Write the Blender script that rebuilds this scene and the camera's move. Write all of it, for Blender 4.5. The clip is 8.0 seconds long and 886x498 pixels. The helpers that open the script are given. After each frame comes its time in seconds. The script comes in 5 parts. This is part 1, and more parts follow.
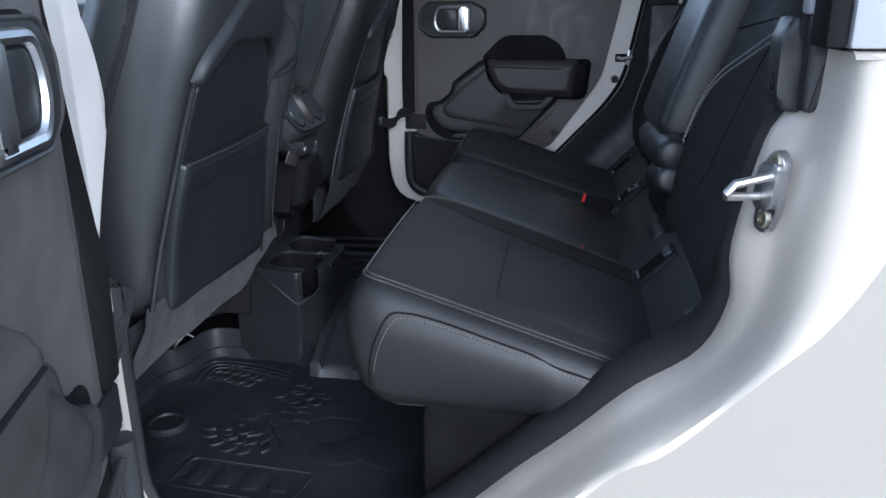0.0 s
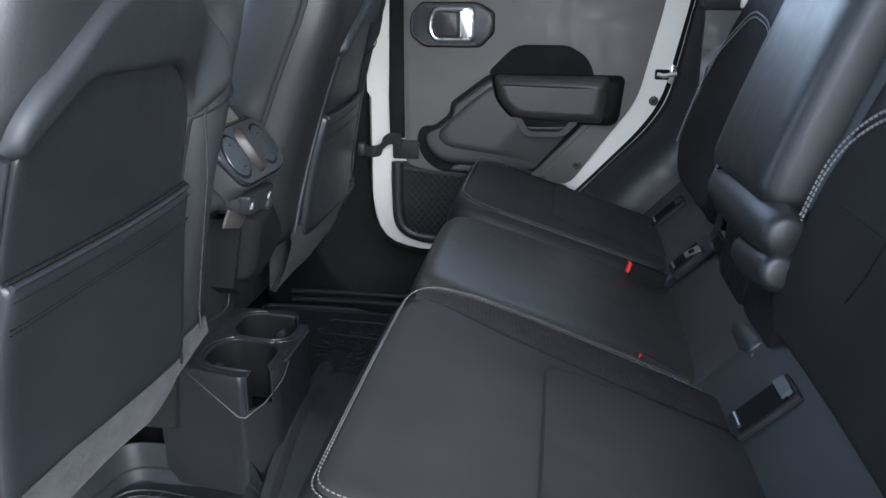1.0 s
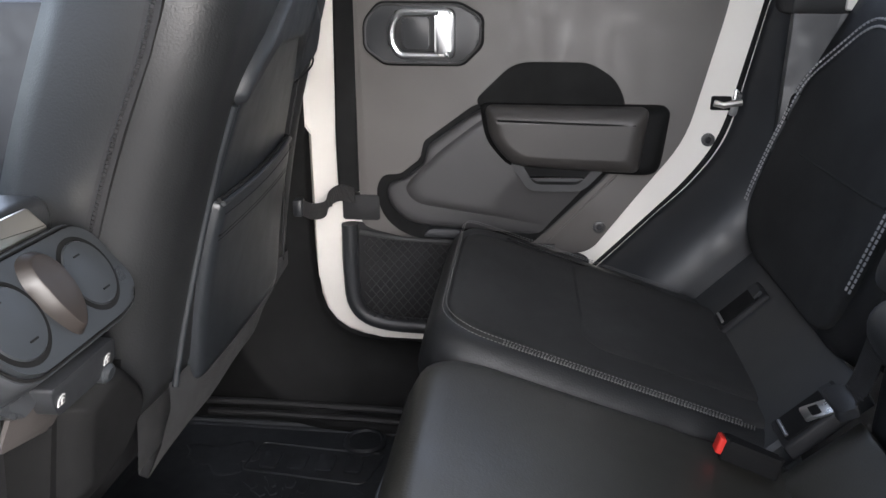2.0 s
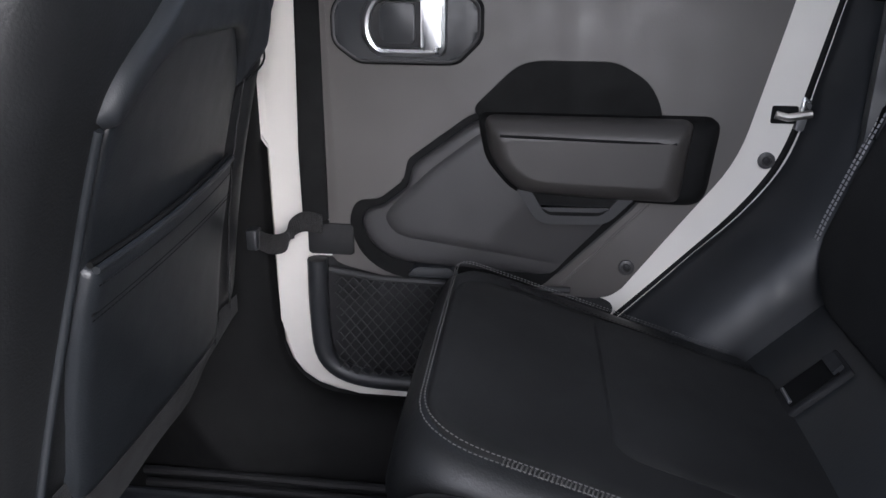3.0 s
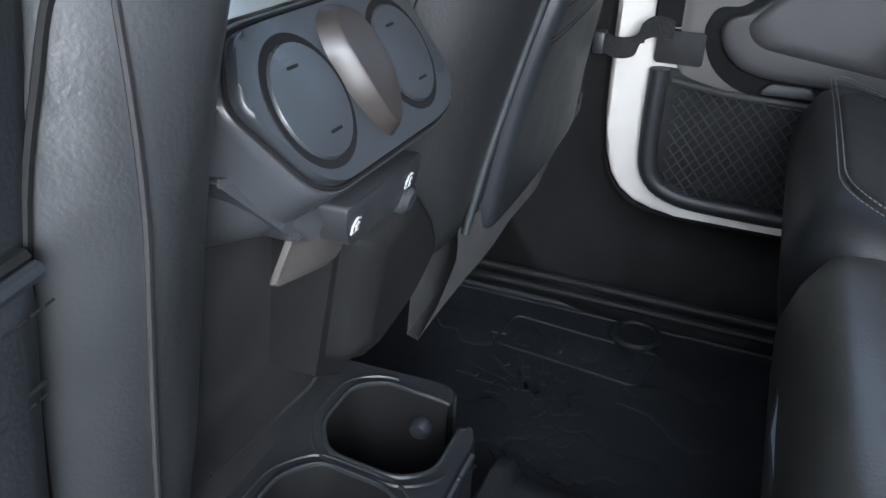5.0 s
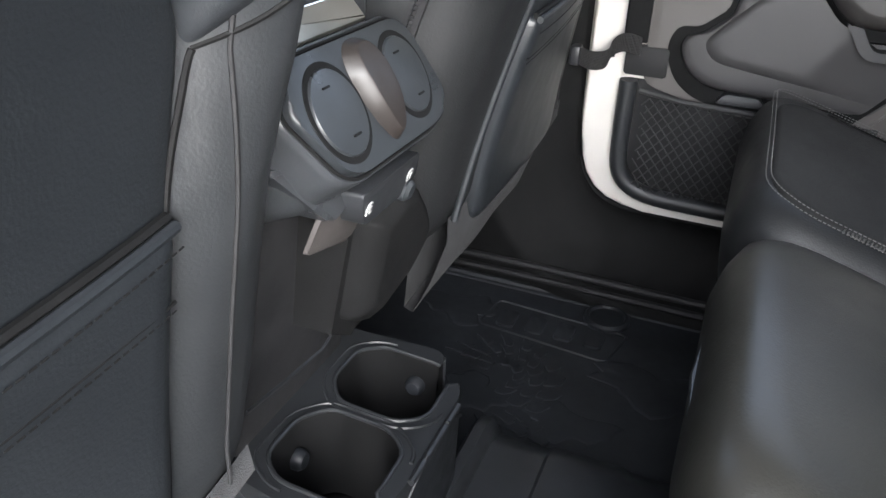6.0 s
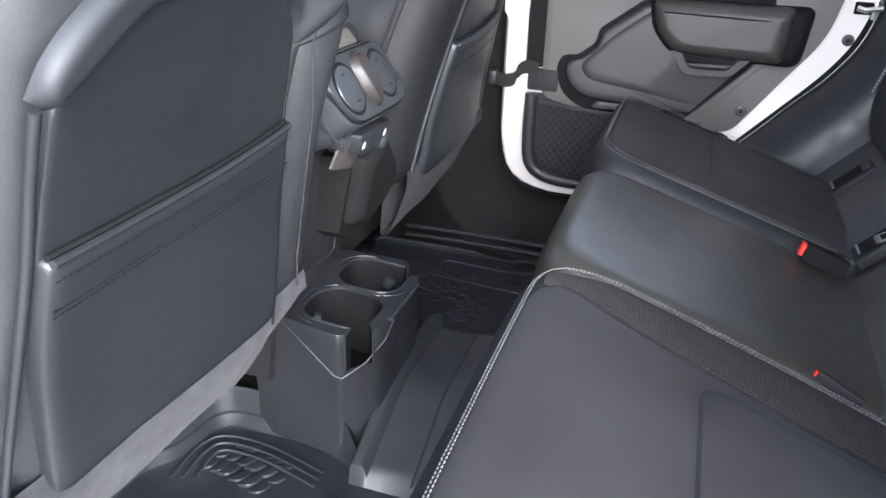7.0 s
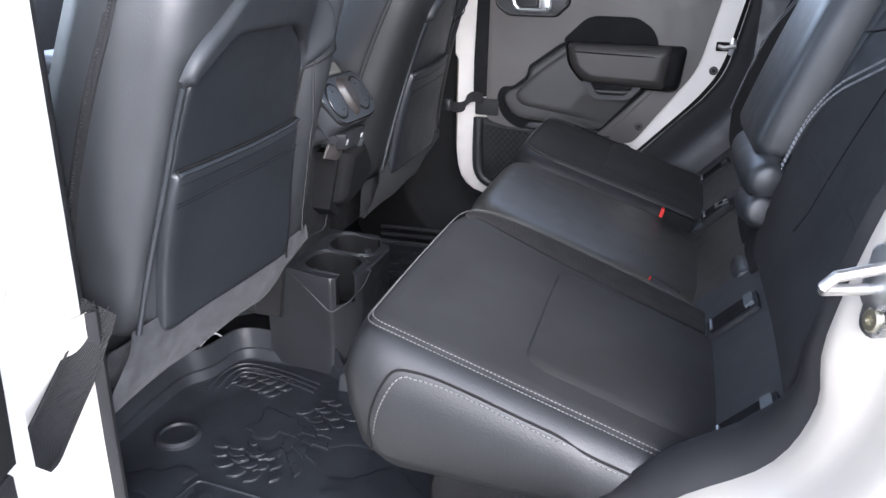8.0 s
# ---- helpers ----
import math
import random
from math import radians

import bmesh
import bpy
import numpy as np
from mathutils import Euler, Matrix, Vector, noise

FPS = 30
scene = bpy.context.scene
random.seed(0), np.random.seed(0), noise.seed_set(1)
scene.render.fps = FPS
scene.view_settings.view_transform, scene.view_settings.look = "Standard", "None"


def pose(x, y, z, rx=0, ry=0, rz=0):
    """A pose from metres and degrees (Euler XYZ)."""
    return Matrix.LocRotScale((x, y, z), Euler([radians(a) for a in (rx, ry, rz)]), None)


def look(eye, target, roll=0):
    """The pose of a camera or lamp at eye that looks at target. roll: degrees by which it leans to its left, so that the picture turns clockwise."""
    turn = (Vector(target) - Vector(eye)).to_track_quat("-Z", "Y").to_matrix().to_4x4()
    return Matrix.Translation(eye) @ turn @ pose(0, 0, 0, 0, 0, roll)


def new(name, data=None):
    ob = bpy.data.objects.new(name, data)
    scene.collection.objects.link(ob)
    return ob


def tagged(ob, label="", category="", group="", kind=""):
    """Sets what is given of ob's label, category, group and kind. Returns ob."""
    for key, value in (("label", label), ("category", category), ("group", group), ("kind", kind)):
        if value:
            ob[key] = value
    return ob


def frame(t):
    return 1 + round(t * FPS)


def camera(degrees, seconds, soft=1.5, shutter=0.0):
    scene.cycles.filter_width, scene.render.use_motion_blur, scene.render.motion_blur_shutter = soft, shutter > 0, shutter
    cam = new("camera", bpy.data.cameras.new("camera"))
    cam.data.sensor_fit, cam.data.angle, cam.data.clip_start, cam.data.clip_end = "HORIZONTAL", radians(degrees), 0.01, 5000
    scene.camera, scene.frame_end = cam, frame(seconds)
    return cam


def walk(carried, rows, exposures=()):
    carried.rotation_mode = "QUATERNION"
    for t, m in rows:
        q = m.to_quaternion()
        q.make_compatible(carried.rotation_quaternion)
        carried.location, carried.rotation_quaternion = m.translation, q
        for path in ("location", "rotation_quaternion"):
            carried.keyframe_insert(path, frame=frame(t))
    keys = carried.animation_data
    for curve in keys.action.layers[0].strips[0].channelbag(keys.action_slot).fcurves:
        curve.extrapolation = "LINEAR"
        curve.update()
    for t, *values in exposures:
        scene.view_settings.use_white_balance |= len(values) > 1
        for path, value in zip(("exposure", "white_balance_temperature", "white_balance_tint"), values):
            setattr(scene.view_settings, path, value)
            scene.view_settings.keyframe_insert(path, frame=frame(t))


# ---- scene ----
cam = camera(60.1, 8.0)
PATH = [
    (0, (0.0, -1.454, 0.704), (-0.302, 0.424, 0.085), -0.3),
    (0.5, (-0.022, -1.267, 0.709), (-0.331, 0.61, 0.092), -0.1),
    (1, (-0.081, -1.031, 0.712), (-0.356, 0.848, 0.084), 0.3),
    (1.5, (-0.144, -0.768, 0.726), (-0.381, 1.105, 0.065), 0.3),
    (2, (-0.157, -0.516, 0.732), (-0.354, 1.359, 0.065), 0.1),
    (2.2, (-0.152, -0.429, 0.733), (-0.346, 1.445, 0.063), 0.0),
    (3.3, (-0.174, -0.258, 0.704), (-0.416, 1.594, -0.012), 1.0),
    (3.5, (-0.194, -0.271, 0.694), (-0.499, 1.556, -0.062), 1.2),
    (4, (-0.27, -0.325, 0.644), (-0.737, 1.43, -0.194), 1.1),
    (4.5, (-0.304, -0.358, 0.62), (-0.899, 1.325, -0.282), 0.9),
    (5, (-0.315, -0.361, 0.616), (-0.983, 1.263, -0.34), 1.3),
    (5.2, (-0.315, -0.363, 0.617), (-1.002, 1.249, -0.348), 1.2),
    (6.3, (-0.237, -0.55, 0.679), (-0.853, 1.109, -0.254), 2.2),
    (6.5, (-0.204, -0.626, 0.69), (-0.804, 1.053, -0.215), 2.0),
    (7, (-0.127, -0.875, 0.712), (-0.676, 0.856, -0.125), 1.9),
    (7.5, (-0.047, -1.068, 0.725), (-0.577, 0.7, -0.045), 1.5),
    (8, (0.037, -1.259, 0.735), (-0.487, 0.535, 0.025), 1.2),
]
EXPOSURES = [(0.0, 1.32, 5120, 10), (0.5, 1.80, 5180, 13), (1.0, 2.30, 5420, 9), (1.5, 2.35, 5850, 12), (2.0, 2.70, 5980, 12), (3.5, 2.15, 5500, 15), (4.0, 2.55, 5480, 8), (4.5, 2.58, 5380, 6), (5.0, 2.78, 5330, 7), (6.5, 3.2, 6000, 11), (7.0, 3.38, 5650, 13), (7.5, 3.36, 5540, 14), (8.0, 2.72, 5560, 14)]
walk(cam, [(t, look(eye, target, roll)) for t, eye, target, roll in PATH], EXPOSURES)

# ---- light ----
world = bpy.data.worlds.new("daylight")
scene.world = world
world.use_nodes = True
wn = world.node_tree
sky = wn.nodes.new("ShaderNodeTexSky")
sky.sky_type = "NISHITA"
sky.sun_disc = False
sky.sun_elevation, sky.sun_rotation = radians(25), radians(145)
sky.air_density, sky.dust_density = 1.0, 2.5
haze = wn.nodes.new("ShaderNodeHueSaturation")
haze.inputs["Saturation"].default_value = 0.45
wn.links.new(sky.outputs[0], haze.inputs["Color"])
wn.links.new(haze.outputs[0], wn.nodes["Background"].inputs[0])
wn.nodes["Background"].inputs[1].default_value = 0.15
sun = new("sun", bpy.data.lights.new("sun", "SUN"))
sun.data.energy, sun.data.angle, sun.data.color = 0.75, radians(60), (1.0, 0.90, 0.80)
sun.matrix_world = look((0.6, -2.6, 0.95), (0, 0, 0))

# ---- materials ----


def material(name, color, rough=0.5, metal=0.0, grain=400.0, bump=0.15, vary=0.25, blotch=9.0, kind="noise",
             coat=0.0, spec=0.5, sheen=0.0, rvary=0.1):
    """A surface with fine relief, patchy colour and patchy gloss."""
    m = bpy.data.materials.new(name)
    m.use_nodes = True
    nt = m.node_tree
    bs = nt.nodes["Principled BSDF"]
    tc = nt.nodes.new("ShaderNodeTexCoord")
    big = nt.nodes.new("ShaderNodeTexNoise")
    big.inputs["Scale"].default_value, big.inputs["Detail"].default_value = blotch, 5
    nt.links.new(tc.outputs["Object"], big.inputs["Vector"])
    ramp = nt.nodes.new("ShaderNodeMapRange")
    ramp.inputs["From Min"].default_value, ramp.inputs["From Max"].default_value = 0.3, 0.7
    ramp.inputs["To Min"].default_value, ramp.inputs["To Max"].default_value = 1 - vary, 1 + vary
    nt.links.new(big.outputs[0], ramp.inputs["Value"])
    mul = nt.nodes.new("ShaderNodeVectorMath")
    mul.operation = "SCALE"
    mul.inputs[0].default_value = color
    nt.links.new(ramp.outputs[0], mul.inputs["Scale"])
    nt.links.new(mul.outputs[0], bs.inputs["Base Color"])
    rr = nt.nodes.new("ShaderNodeMapRange")
    rr.inputs["From Min"].default_value, rr.inputs["From Max"].default_value = 0.3, 0.7
    rr.inputs["To Min"].default_value, rr.inputs["To Max"].default_value = max(0.02, rough - rvary), min(1, rough + rvary)
    mid = nt.nodes.new("ShaderNodeTexNoise")
    mid.inputs["Scale"].default_value, mid.inputs["Detail"].default_value = blotch * 4, 6
    nt.links.new(tc.outputs["Object"], mid.inputs["Vector"])
    nt.links.new(mid.outputs[0], rr.inputs["Value"])
    nt.links.new(rr.outputs[0], bs.inputs["Roughness"])
    bs.inputs["Metallic"].default_value = metal
    bs.inputs["Specular IOR Level"].default_value = spec
    bs.inputs["Coat Weight"].default_value = coat
    bs.inputs["Coat Roughness"].default_value = 0.06
    bs.inputs["Sheen Weight"].default_value = sheen
    if bump > 0:
        bp = nt.nodes.new("ShaderNodeBump")
        bp.inputs["Strength"].default_value = bump
        bp.inputs["Distance"].default_value = 0.001
        if kind == "weave":
            waves = []
            for axis in ("X", "Y", "Z"):
                w = nt.nodes.new("ShaderNodeTexWave")
                w.bands_direction = axis
                w.inputs["Scale"].default_value = grain
                w.inputs["Distortion"].default_value = 0.6
                nt.links.new(tc.outputs["Object"], w.inputs["Vector"])
                waves.append(w)
            a = nt.nodes.new("ShaderNodeMath")
            a.operation = "ADD"
            nt.links.new(waves[0].outputs["Fac"], a.inputs[0])
            nt.links.new(waves[1].outputs["Fac"], a.inputs[1])
            b = nt.nodes.new("ShaderNodeMath")
            b.operation = "ADD"
            nt.links.new(a.outputs[0], b.inputs[0])
            nt.links.new(waves[2].outputs["Fac"], b.inputs[1])
            nt.links.new(b.outputs[0], bp.inputs["Height"])
        elif kind == "hide":
            v = nt.nodes.new("ShaderNodeTexNoise")
            v.inputs["Scale"].default_value, v.inputs["Detail"].default_value = grain, 3
            nt.links.new(tc.outputs["Object"], v.inputs["Vector"])
            n2 = nt.nodes.new("ShaderNodeTexNoise")
            n2.inputs["Scale"].default_value, n2.inputs["Detail"].default_value = grain * 0.08, 3
            nt.links.new(tc.outputs["Object"], n2.inputs["Vector"])
            a = nt.nodes.new("ShaderNodeMath")
            a.operation = "ADD"
            nt.links.new(v.outputs[0], a.inputs[0])
            soft = nt.nodes.new("ShaderNodeMath")
            soft.operation = "MULTIPLY"
            soft.inputs[1].default_value = 0.15
            nt.links.new(n2.outputs[0], soft.inputs[0])
            nt.links.new(soft.outputs[0], a.inputs[1])
            nt.links.new(a.outputs[0], bp.inputs["Height"])
        else:
            n2 = nt.nodes.new("ShaderNodeTexNoise")
            n2.inputs["Scale"].default_value, n2.inputs["Detail"].default_value = grain, 4
            nt.links.new(tc.outputs["Object"], n2.inputs["Vector"])
            nt.links.new(n2.outputs[0], bp.inputs["Height"])
        nt.links.new(bp.outputs[0], bs.inputs["Normal"])
    return m


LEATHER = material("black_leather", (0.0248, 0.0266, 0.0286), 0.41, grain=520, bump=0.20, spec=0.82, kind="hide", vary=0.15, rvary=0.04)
CLOTH = material("black_cloth", (0.0165, 0.0166, 0.0166), 0.80, grain=620, bump=0.28, kind="weave", vary=0.3, sheen=0.02, spec=0.26, rvary=0.05)
VINYL = material("black_vinyl", (0.0165, 0.0188, 0.0215), 0.41, grain=450, bump=0.25, spec=0.55, kind="hide", vary=0.12, rvary=0.03)
WARMLEATHER = material("smooth_black_leather", (0.0270, 0.0258, 0.0212), 0.40, grain=420, bump=0.26, spec=0.75, kind="hide", vary=0.15, rvary=0.04)
FOLD = material("soft_folded_vinyl", (0.0200, 0.0222, 0.0250), 0.54, grain=900, bump=0.15, spec=0.4, kind="hide", vary=0.15, rvary=0.05)
NET = material("net_cord", (0.034, 0.034, 0.035), 0.7, grain=900, bump=0.3)
PLASTIC = material("black_plastic", (0.023, 0.0245, 0.027), 0.44, grain=700, bump=0.10, vary=0.15)
CONSOLE = material("dark_console_plastic", (0.019, 0.0205, 0.0225), 0.40, grain=700, bump=0.10, vary=0.15)
TRIM = material("charcoal_door_plastic", (0.098, 0.091, 0.087), 0.50, grain=700, bump=0.12, vary=0.12)
ARMPAD = material("charcoal_armrest_cover", (0.043, 0.040, 0.038), 0.46, grain=700, bump=0.15, vary=0.12)
BOLSTER = material("dark_charcoal_plastic", (0.047, 0.046, 0.047), 0.44, grain=700, bump=0.12, vary=0.12)
SATIN = material("satin_silver", (0.66, 0.64, 0.58), 0.38, metal=1.0, grain=500, bump=0.05, vary=0.05)
DARK = material("dark_trim", (0.016, 0.016, 0.017), 0.62, grain=1200, bump=0.3, spec=0.35)
HOOD = material("charcoal_console_plastic", (0.035, 0.0375, 0.041), 0.36, grain=700, bump=0.12, vary=0.12)
GLOSSY = material("satin_grey_plastic", (0.026, 0.029, 0.032), 0.36, grain=1500, bump=0.1, vary=0.08)
PLATE = material("painted_grey_plastic", (0.055, 0.050, 0.048), 0.42, grain=1200, bump=0.2)
TUNNEL = material("smooth_tunnel_rubber", (0.030, 0.032, 0.035), 0.40, grain=500, bump=0.10, vary=0.2, blotch=14)
RUBBER = material("mat_rubber", (0.0180, 0.0202, 0.0236), 0.52, grain=500, bump=0.12, spec=0.4, vary=0.3, blotch=14)
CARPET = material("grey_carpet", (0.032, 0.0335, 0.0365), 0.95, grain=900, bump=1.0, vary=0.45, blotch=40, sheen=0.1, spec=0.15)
# The same grey carpet, darkened for the shade at the far seat.
SHADECARPET = material("grey_carpet_in_shade", (0.017, 0.0175, 0.0185), 0.95, grain=900, bump=1.0, vary=0.45, blotch=40, sheen=0.05, spec=0.15)
BLACKCARPET = material("black_carpet", (0.007, 0.007, 0.0075), 0.95, grain=900, bump=1.0, vary=0.4, blotch=25, spec=0.1)
WEBBING = material("woven_webbing", (0.030, 0.029, 0.029), 0.7, grain=150, bump=1.0, kind="weave")
BAND = material("woven_dotted_cloth", (0.0190, 0.0165, 0.0150), 0.66, grain=190, bump=0.5, kind="weave", vary=0.15, spec=0.35)
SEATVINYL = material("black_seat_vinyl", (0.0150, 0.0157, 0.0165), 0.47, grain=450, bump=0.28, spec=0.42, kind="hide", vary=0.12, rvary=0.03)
# One white car paint; flank and jamb tones darkened to stand for shade.
PAINTSHADE = material("white_paint_shade", (0.33, 0.305, 0.262), 0.30, grain=6, bump=0.0, vary=0.004, coat=0.6, rvary=0.008)
JAMBSHADE = material("white_jamb_shade", (0.58, 0.535, 0.465), 0.36, grain=60, bump=0.03, vary=0.03, coat=0.3, rvary=0.02)
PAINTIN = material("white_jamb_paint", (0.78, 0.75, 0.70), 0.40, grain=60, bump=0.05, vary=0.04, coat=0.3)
GREYTOP = material("grey_hardtop", (0.36, 0.37, 0.39), 0.5, grain=900, bump=0.3, vary=0.05)
CHROME = material("satin_chrome", (0.72, 0.73, 0.74), 0.32, metal=1.0, grain=300, bump=0.02, vary=0.05, rvary=0.06)
STEEL = material("zinc_steel", (0.40, 0.41, 0.42), 0.35, metal=1.0, grain=400, bump=0.1, vary=0.15)
YELLOWZINC = material("yellow_zinc", (0.42, 0.40, 0.31), 0.4, metal=1.0, grain=400, bump=0.1)
LOOPSTEEL = material("brushed_loop_steel", (0.62, 0.60, 0.57), 0.42, metal=1.0, grain=300, bump=0.1, vary=0.1)
# Tab plastic with the pale blue-grey reflection put into its colour.
TABSHEEN = material("plastic_with_pale_sheen", (0.12, 0.135, 0.145), 0.4, grain=900, bump=0.1)
BRONZE = material("bronze_grey_plastic", (0.0225, 0.0190, 0.0172), 0.43, grain=1200, bump=0.1, spec=0.45)
THREAD = material("grey_thread", (0.125, 0.125, 0.122), 0.7, grain=2000, bump=0.3)
CROSSTHREAD = material("cross_thread", (0.105, 0.105, 0.098), 0.7, grain=2000, bump=0.3)
PALETHREAD = material("pale_thread", (0.28, 0.28, 0.285), 0.7, grain=2000, bump=0.3)
DARKTHREAD = material("dark_thread", (0.010, 0.010, 0.011), 0.8, grain=2000, bump=0.3)
RED = material("red_plastic", (0.62, 0.03, 0.02), 0.4, grain=600, bump=0.05)
WHITEINK = material("white_print", (0.45, 0.45, 0.45), 0.5, bump=0.0)
# Seal rubber black, also the shade colour of some recesses and gaps.
SEALSHADE = material("seal_rubber_and_shade", (0.0075, 0.0076, 0.0078), 0.72, grain=500, bump=0.2, spec=0.15)
CONCRETE = material("concrete", (0.30, 0.29, 0.275), 0.9, grain=60, bump=0.6, vary=0.2, blotch=0.8)
GLASS = bpy.data.materials.new("tinted_glass")
GLASS.use_nodes = True
glass = GLASS.node_tree.nodes["Principled BSDF"]
glass.inputs["Base Color"].default_value = (0.55, 0.60, 0.58, 1)
glass.inputs["Transmission Weight"].default_value = 1.0
glass.inputs["Roughness"].default_value = 0.0
glass.inputs["IOR"].default_value = 1.1
LINER = material("headliner", (0.55, 0.55, 0.54), 0.9, grain=500, bump=0.4)

# ---- mesh tools ----
PLACE = {}


def finish(bm, name, mat, sharp=38):
    bmesh.ops.remove_doubles(bm, verts=bm.verts, dist=1e-5)
    bmesh.ops.recalc_face_normals(bm, faces=bm.faces)
    lim = radians(sharp)
    for f in bm.faces:
        f.smooth = True
    for e in bm.edges:
        if len(e.link_faces) == 2 and e.calc_face_angle(0) > lim:
            e.smooth = False
    me = bpy.data.meshes.new(name)
    bm.to_mesh(me)
    bm.free()
    me.materials.append(mat)
    return me


def thing(name, loc, label, category, group="", kind=""):
    ob = new(name)
    ob.empty_display_size = 0.05
    ob.location = loc
    PLACE[ob] = Matrix.Translation(loc)
    return tagged(ob, label, category, group, kind)


def part(name, bm, mat, parent, label="", sharp=38):
    ob = new(name, finish(bm, name, mat, sharp))
    ob.parent = parent
    ob.matrix_parent_inverse = PLACE[parent].inverted()
    PLACE[ob] = Matrix.Identity(4)
    return tagged(ob, label)


def solo(name, bm, mat, label, category="", kind="", sharp=38):
    ob = new(name, finish(bm, name, mat, sharp))
    PLACE[ob] = Matrix.Identity(4)
    return tagged(ob, label, category, kind=kind)


def lerp(a, b, t):
    return a + (b - a) * t


def rpoly(pts, r, n=4):
    """A polygon with its corners rounded; r is a number or one for each corner."""
    out, k = [], len(pts)
    rs = r if isinstance(r, (list, tuple)) else [r] * k
    for i in range(k):
        p, a, b = Vector(pts[i]), Vector(pts[i - 1]), Vector(pts[(i + 1) % k])
        da, db = (a - p), (b - p)
        ra, rb = min(rs[i], da.length * 0.48), min(rs[i], db.length * 0.48)
        s, e = p + da.normalized() * ra, p + db.normalized() * rb
        for j in range(n + 1):
            t = j / n
            out.append((1 - t) ** 2 * s + 2 * t * (1 - t) * p + t * t * e)
    return [tuple(v) for v in out]


def refine(pts, step):
    """The same closed outline with no side longer than step."""
    out = []
    for i in range(len(pts)):
        a, b = Vector(pts[i]), Vector(pts[(i + 1) % len(pts)])
        k = max(1, int((b - a).length / step))
        out += [tuple(a.lerp(b, j / k)) for j in range(k)]
    return out


def rrect(x0, x1, y0, y1, r, n=4):
    return rpoly([(x0, y0), (x1, y0), (x1, y1), (x0, y1)], r, n)


def spline(pts, n):
    """A smooth curve of n points through the given ones."""
    p = [Vector(q) for q in pts]
    p = [p[0] * 2 - p[1]] + p + [p[-1] * 2 - p[-2]]
    m, out = len(p) - 3, []
    for i in range(n):
        u = i / (n - 1) * m
        k = min(int(u), m - 1)
        t = u - k
        a, b, c, d = p[k], p[k + 1], p[k + 2], p[k + 3]
        out.append(0.5 * ((2 * b) + (c - a) * t + (2 * a - 5 * b + 4 * c - d) * t * t + (3 * b - a - 3 * c + d) * t ** 3))
    return out


def loft(rings, closed=True, cap0=False, cap1=False, bm=None):
    bm = bm or bmesh.new()
    vs = [[bm.verts.new(p) for p in r] for r in rings]
    n = len(vs[0])
    for a, b in zip(vs, vs[1:]):
        for i in range(n if closed else n - 1):
            j = (i + 1) % n
            bm.faces.new((a[i], a[j], b[j], b[i]))
    if cap0:
        bm.faces.new(vs[0][::-1])
    if cap1:
        bm.faces.new(vs[-1])
    return bm


def puff(outline, prof, fmap, bm=None, inner=(0.93, 0.8, 0.62, 0.42, 0.22, 0.08), floor=True):
    """A padded or moulded form: the outline rises through the profile's (inset, height) and closes over the middle."""
    bm = bm or bmesh.new()
    xs, ys = [p[0] for p in outline], [p[1] for p in outline]
    cx, cy = (min(xs) + max(xs)) / 2, (min(ys) + max(ys)) / 2
    hx, hy = (max(xs) - min(xs)) / 2, (max(ys) - min(ys)) / 2
    rings = []
    for d, h in prof:
        sx, sy = max(0.02, 1 - d / hx), max(0.02, 1 - d / hy)
        rings.append([((p[0] - cx) * sx + cx, (p[1] - cy) * sy + cy, h) for p in outline])
    last = rings[-1]
    for s in inner:
        rings.append([((p[0] - cx) * s + cx, (p[1] - cy) * s + cy, p[2]) for p in last])
    loft([[fmap(*p) for p in r] for r in rings], True, floor, True, bm)
    return bm


def slab(poly, h0, h1, fmap, bevel=0.0, bm=None, seg=2):
    """A straight-sided plate of any outline, with its upper rim rounded."""
    bm = bm or bmesh.new()
    b2 = bmesh.new()
    lo = [b2.verts.new((p[0], p[1], h0)) for p in poly]
    hi = [b2.verts.new((p[0], p[1], h1)) for p in poly]
    n = len(poly)
    top = b2.faces.new(hi)
    b2.faces.new(lo[::-1])
    for i in range(n):
        b2.faces.new((lo[i], lo[(i + 1) % n], hi[(i + 1) % n], hi[i]))
    if bevel > 0:
        bmesh.ops.bevel(b2, geom=list(top.edges), offset=bevel, segments=seg, affect="EDGES", profile=0.6)
    table = {v: bm.verts.new(fmap(*v.co)) for v in b2.verts}
    for f in b2.faces:
        bm.faces.new([table[v] for v in f.verts])
    b2.free()
    return bm


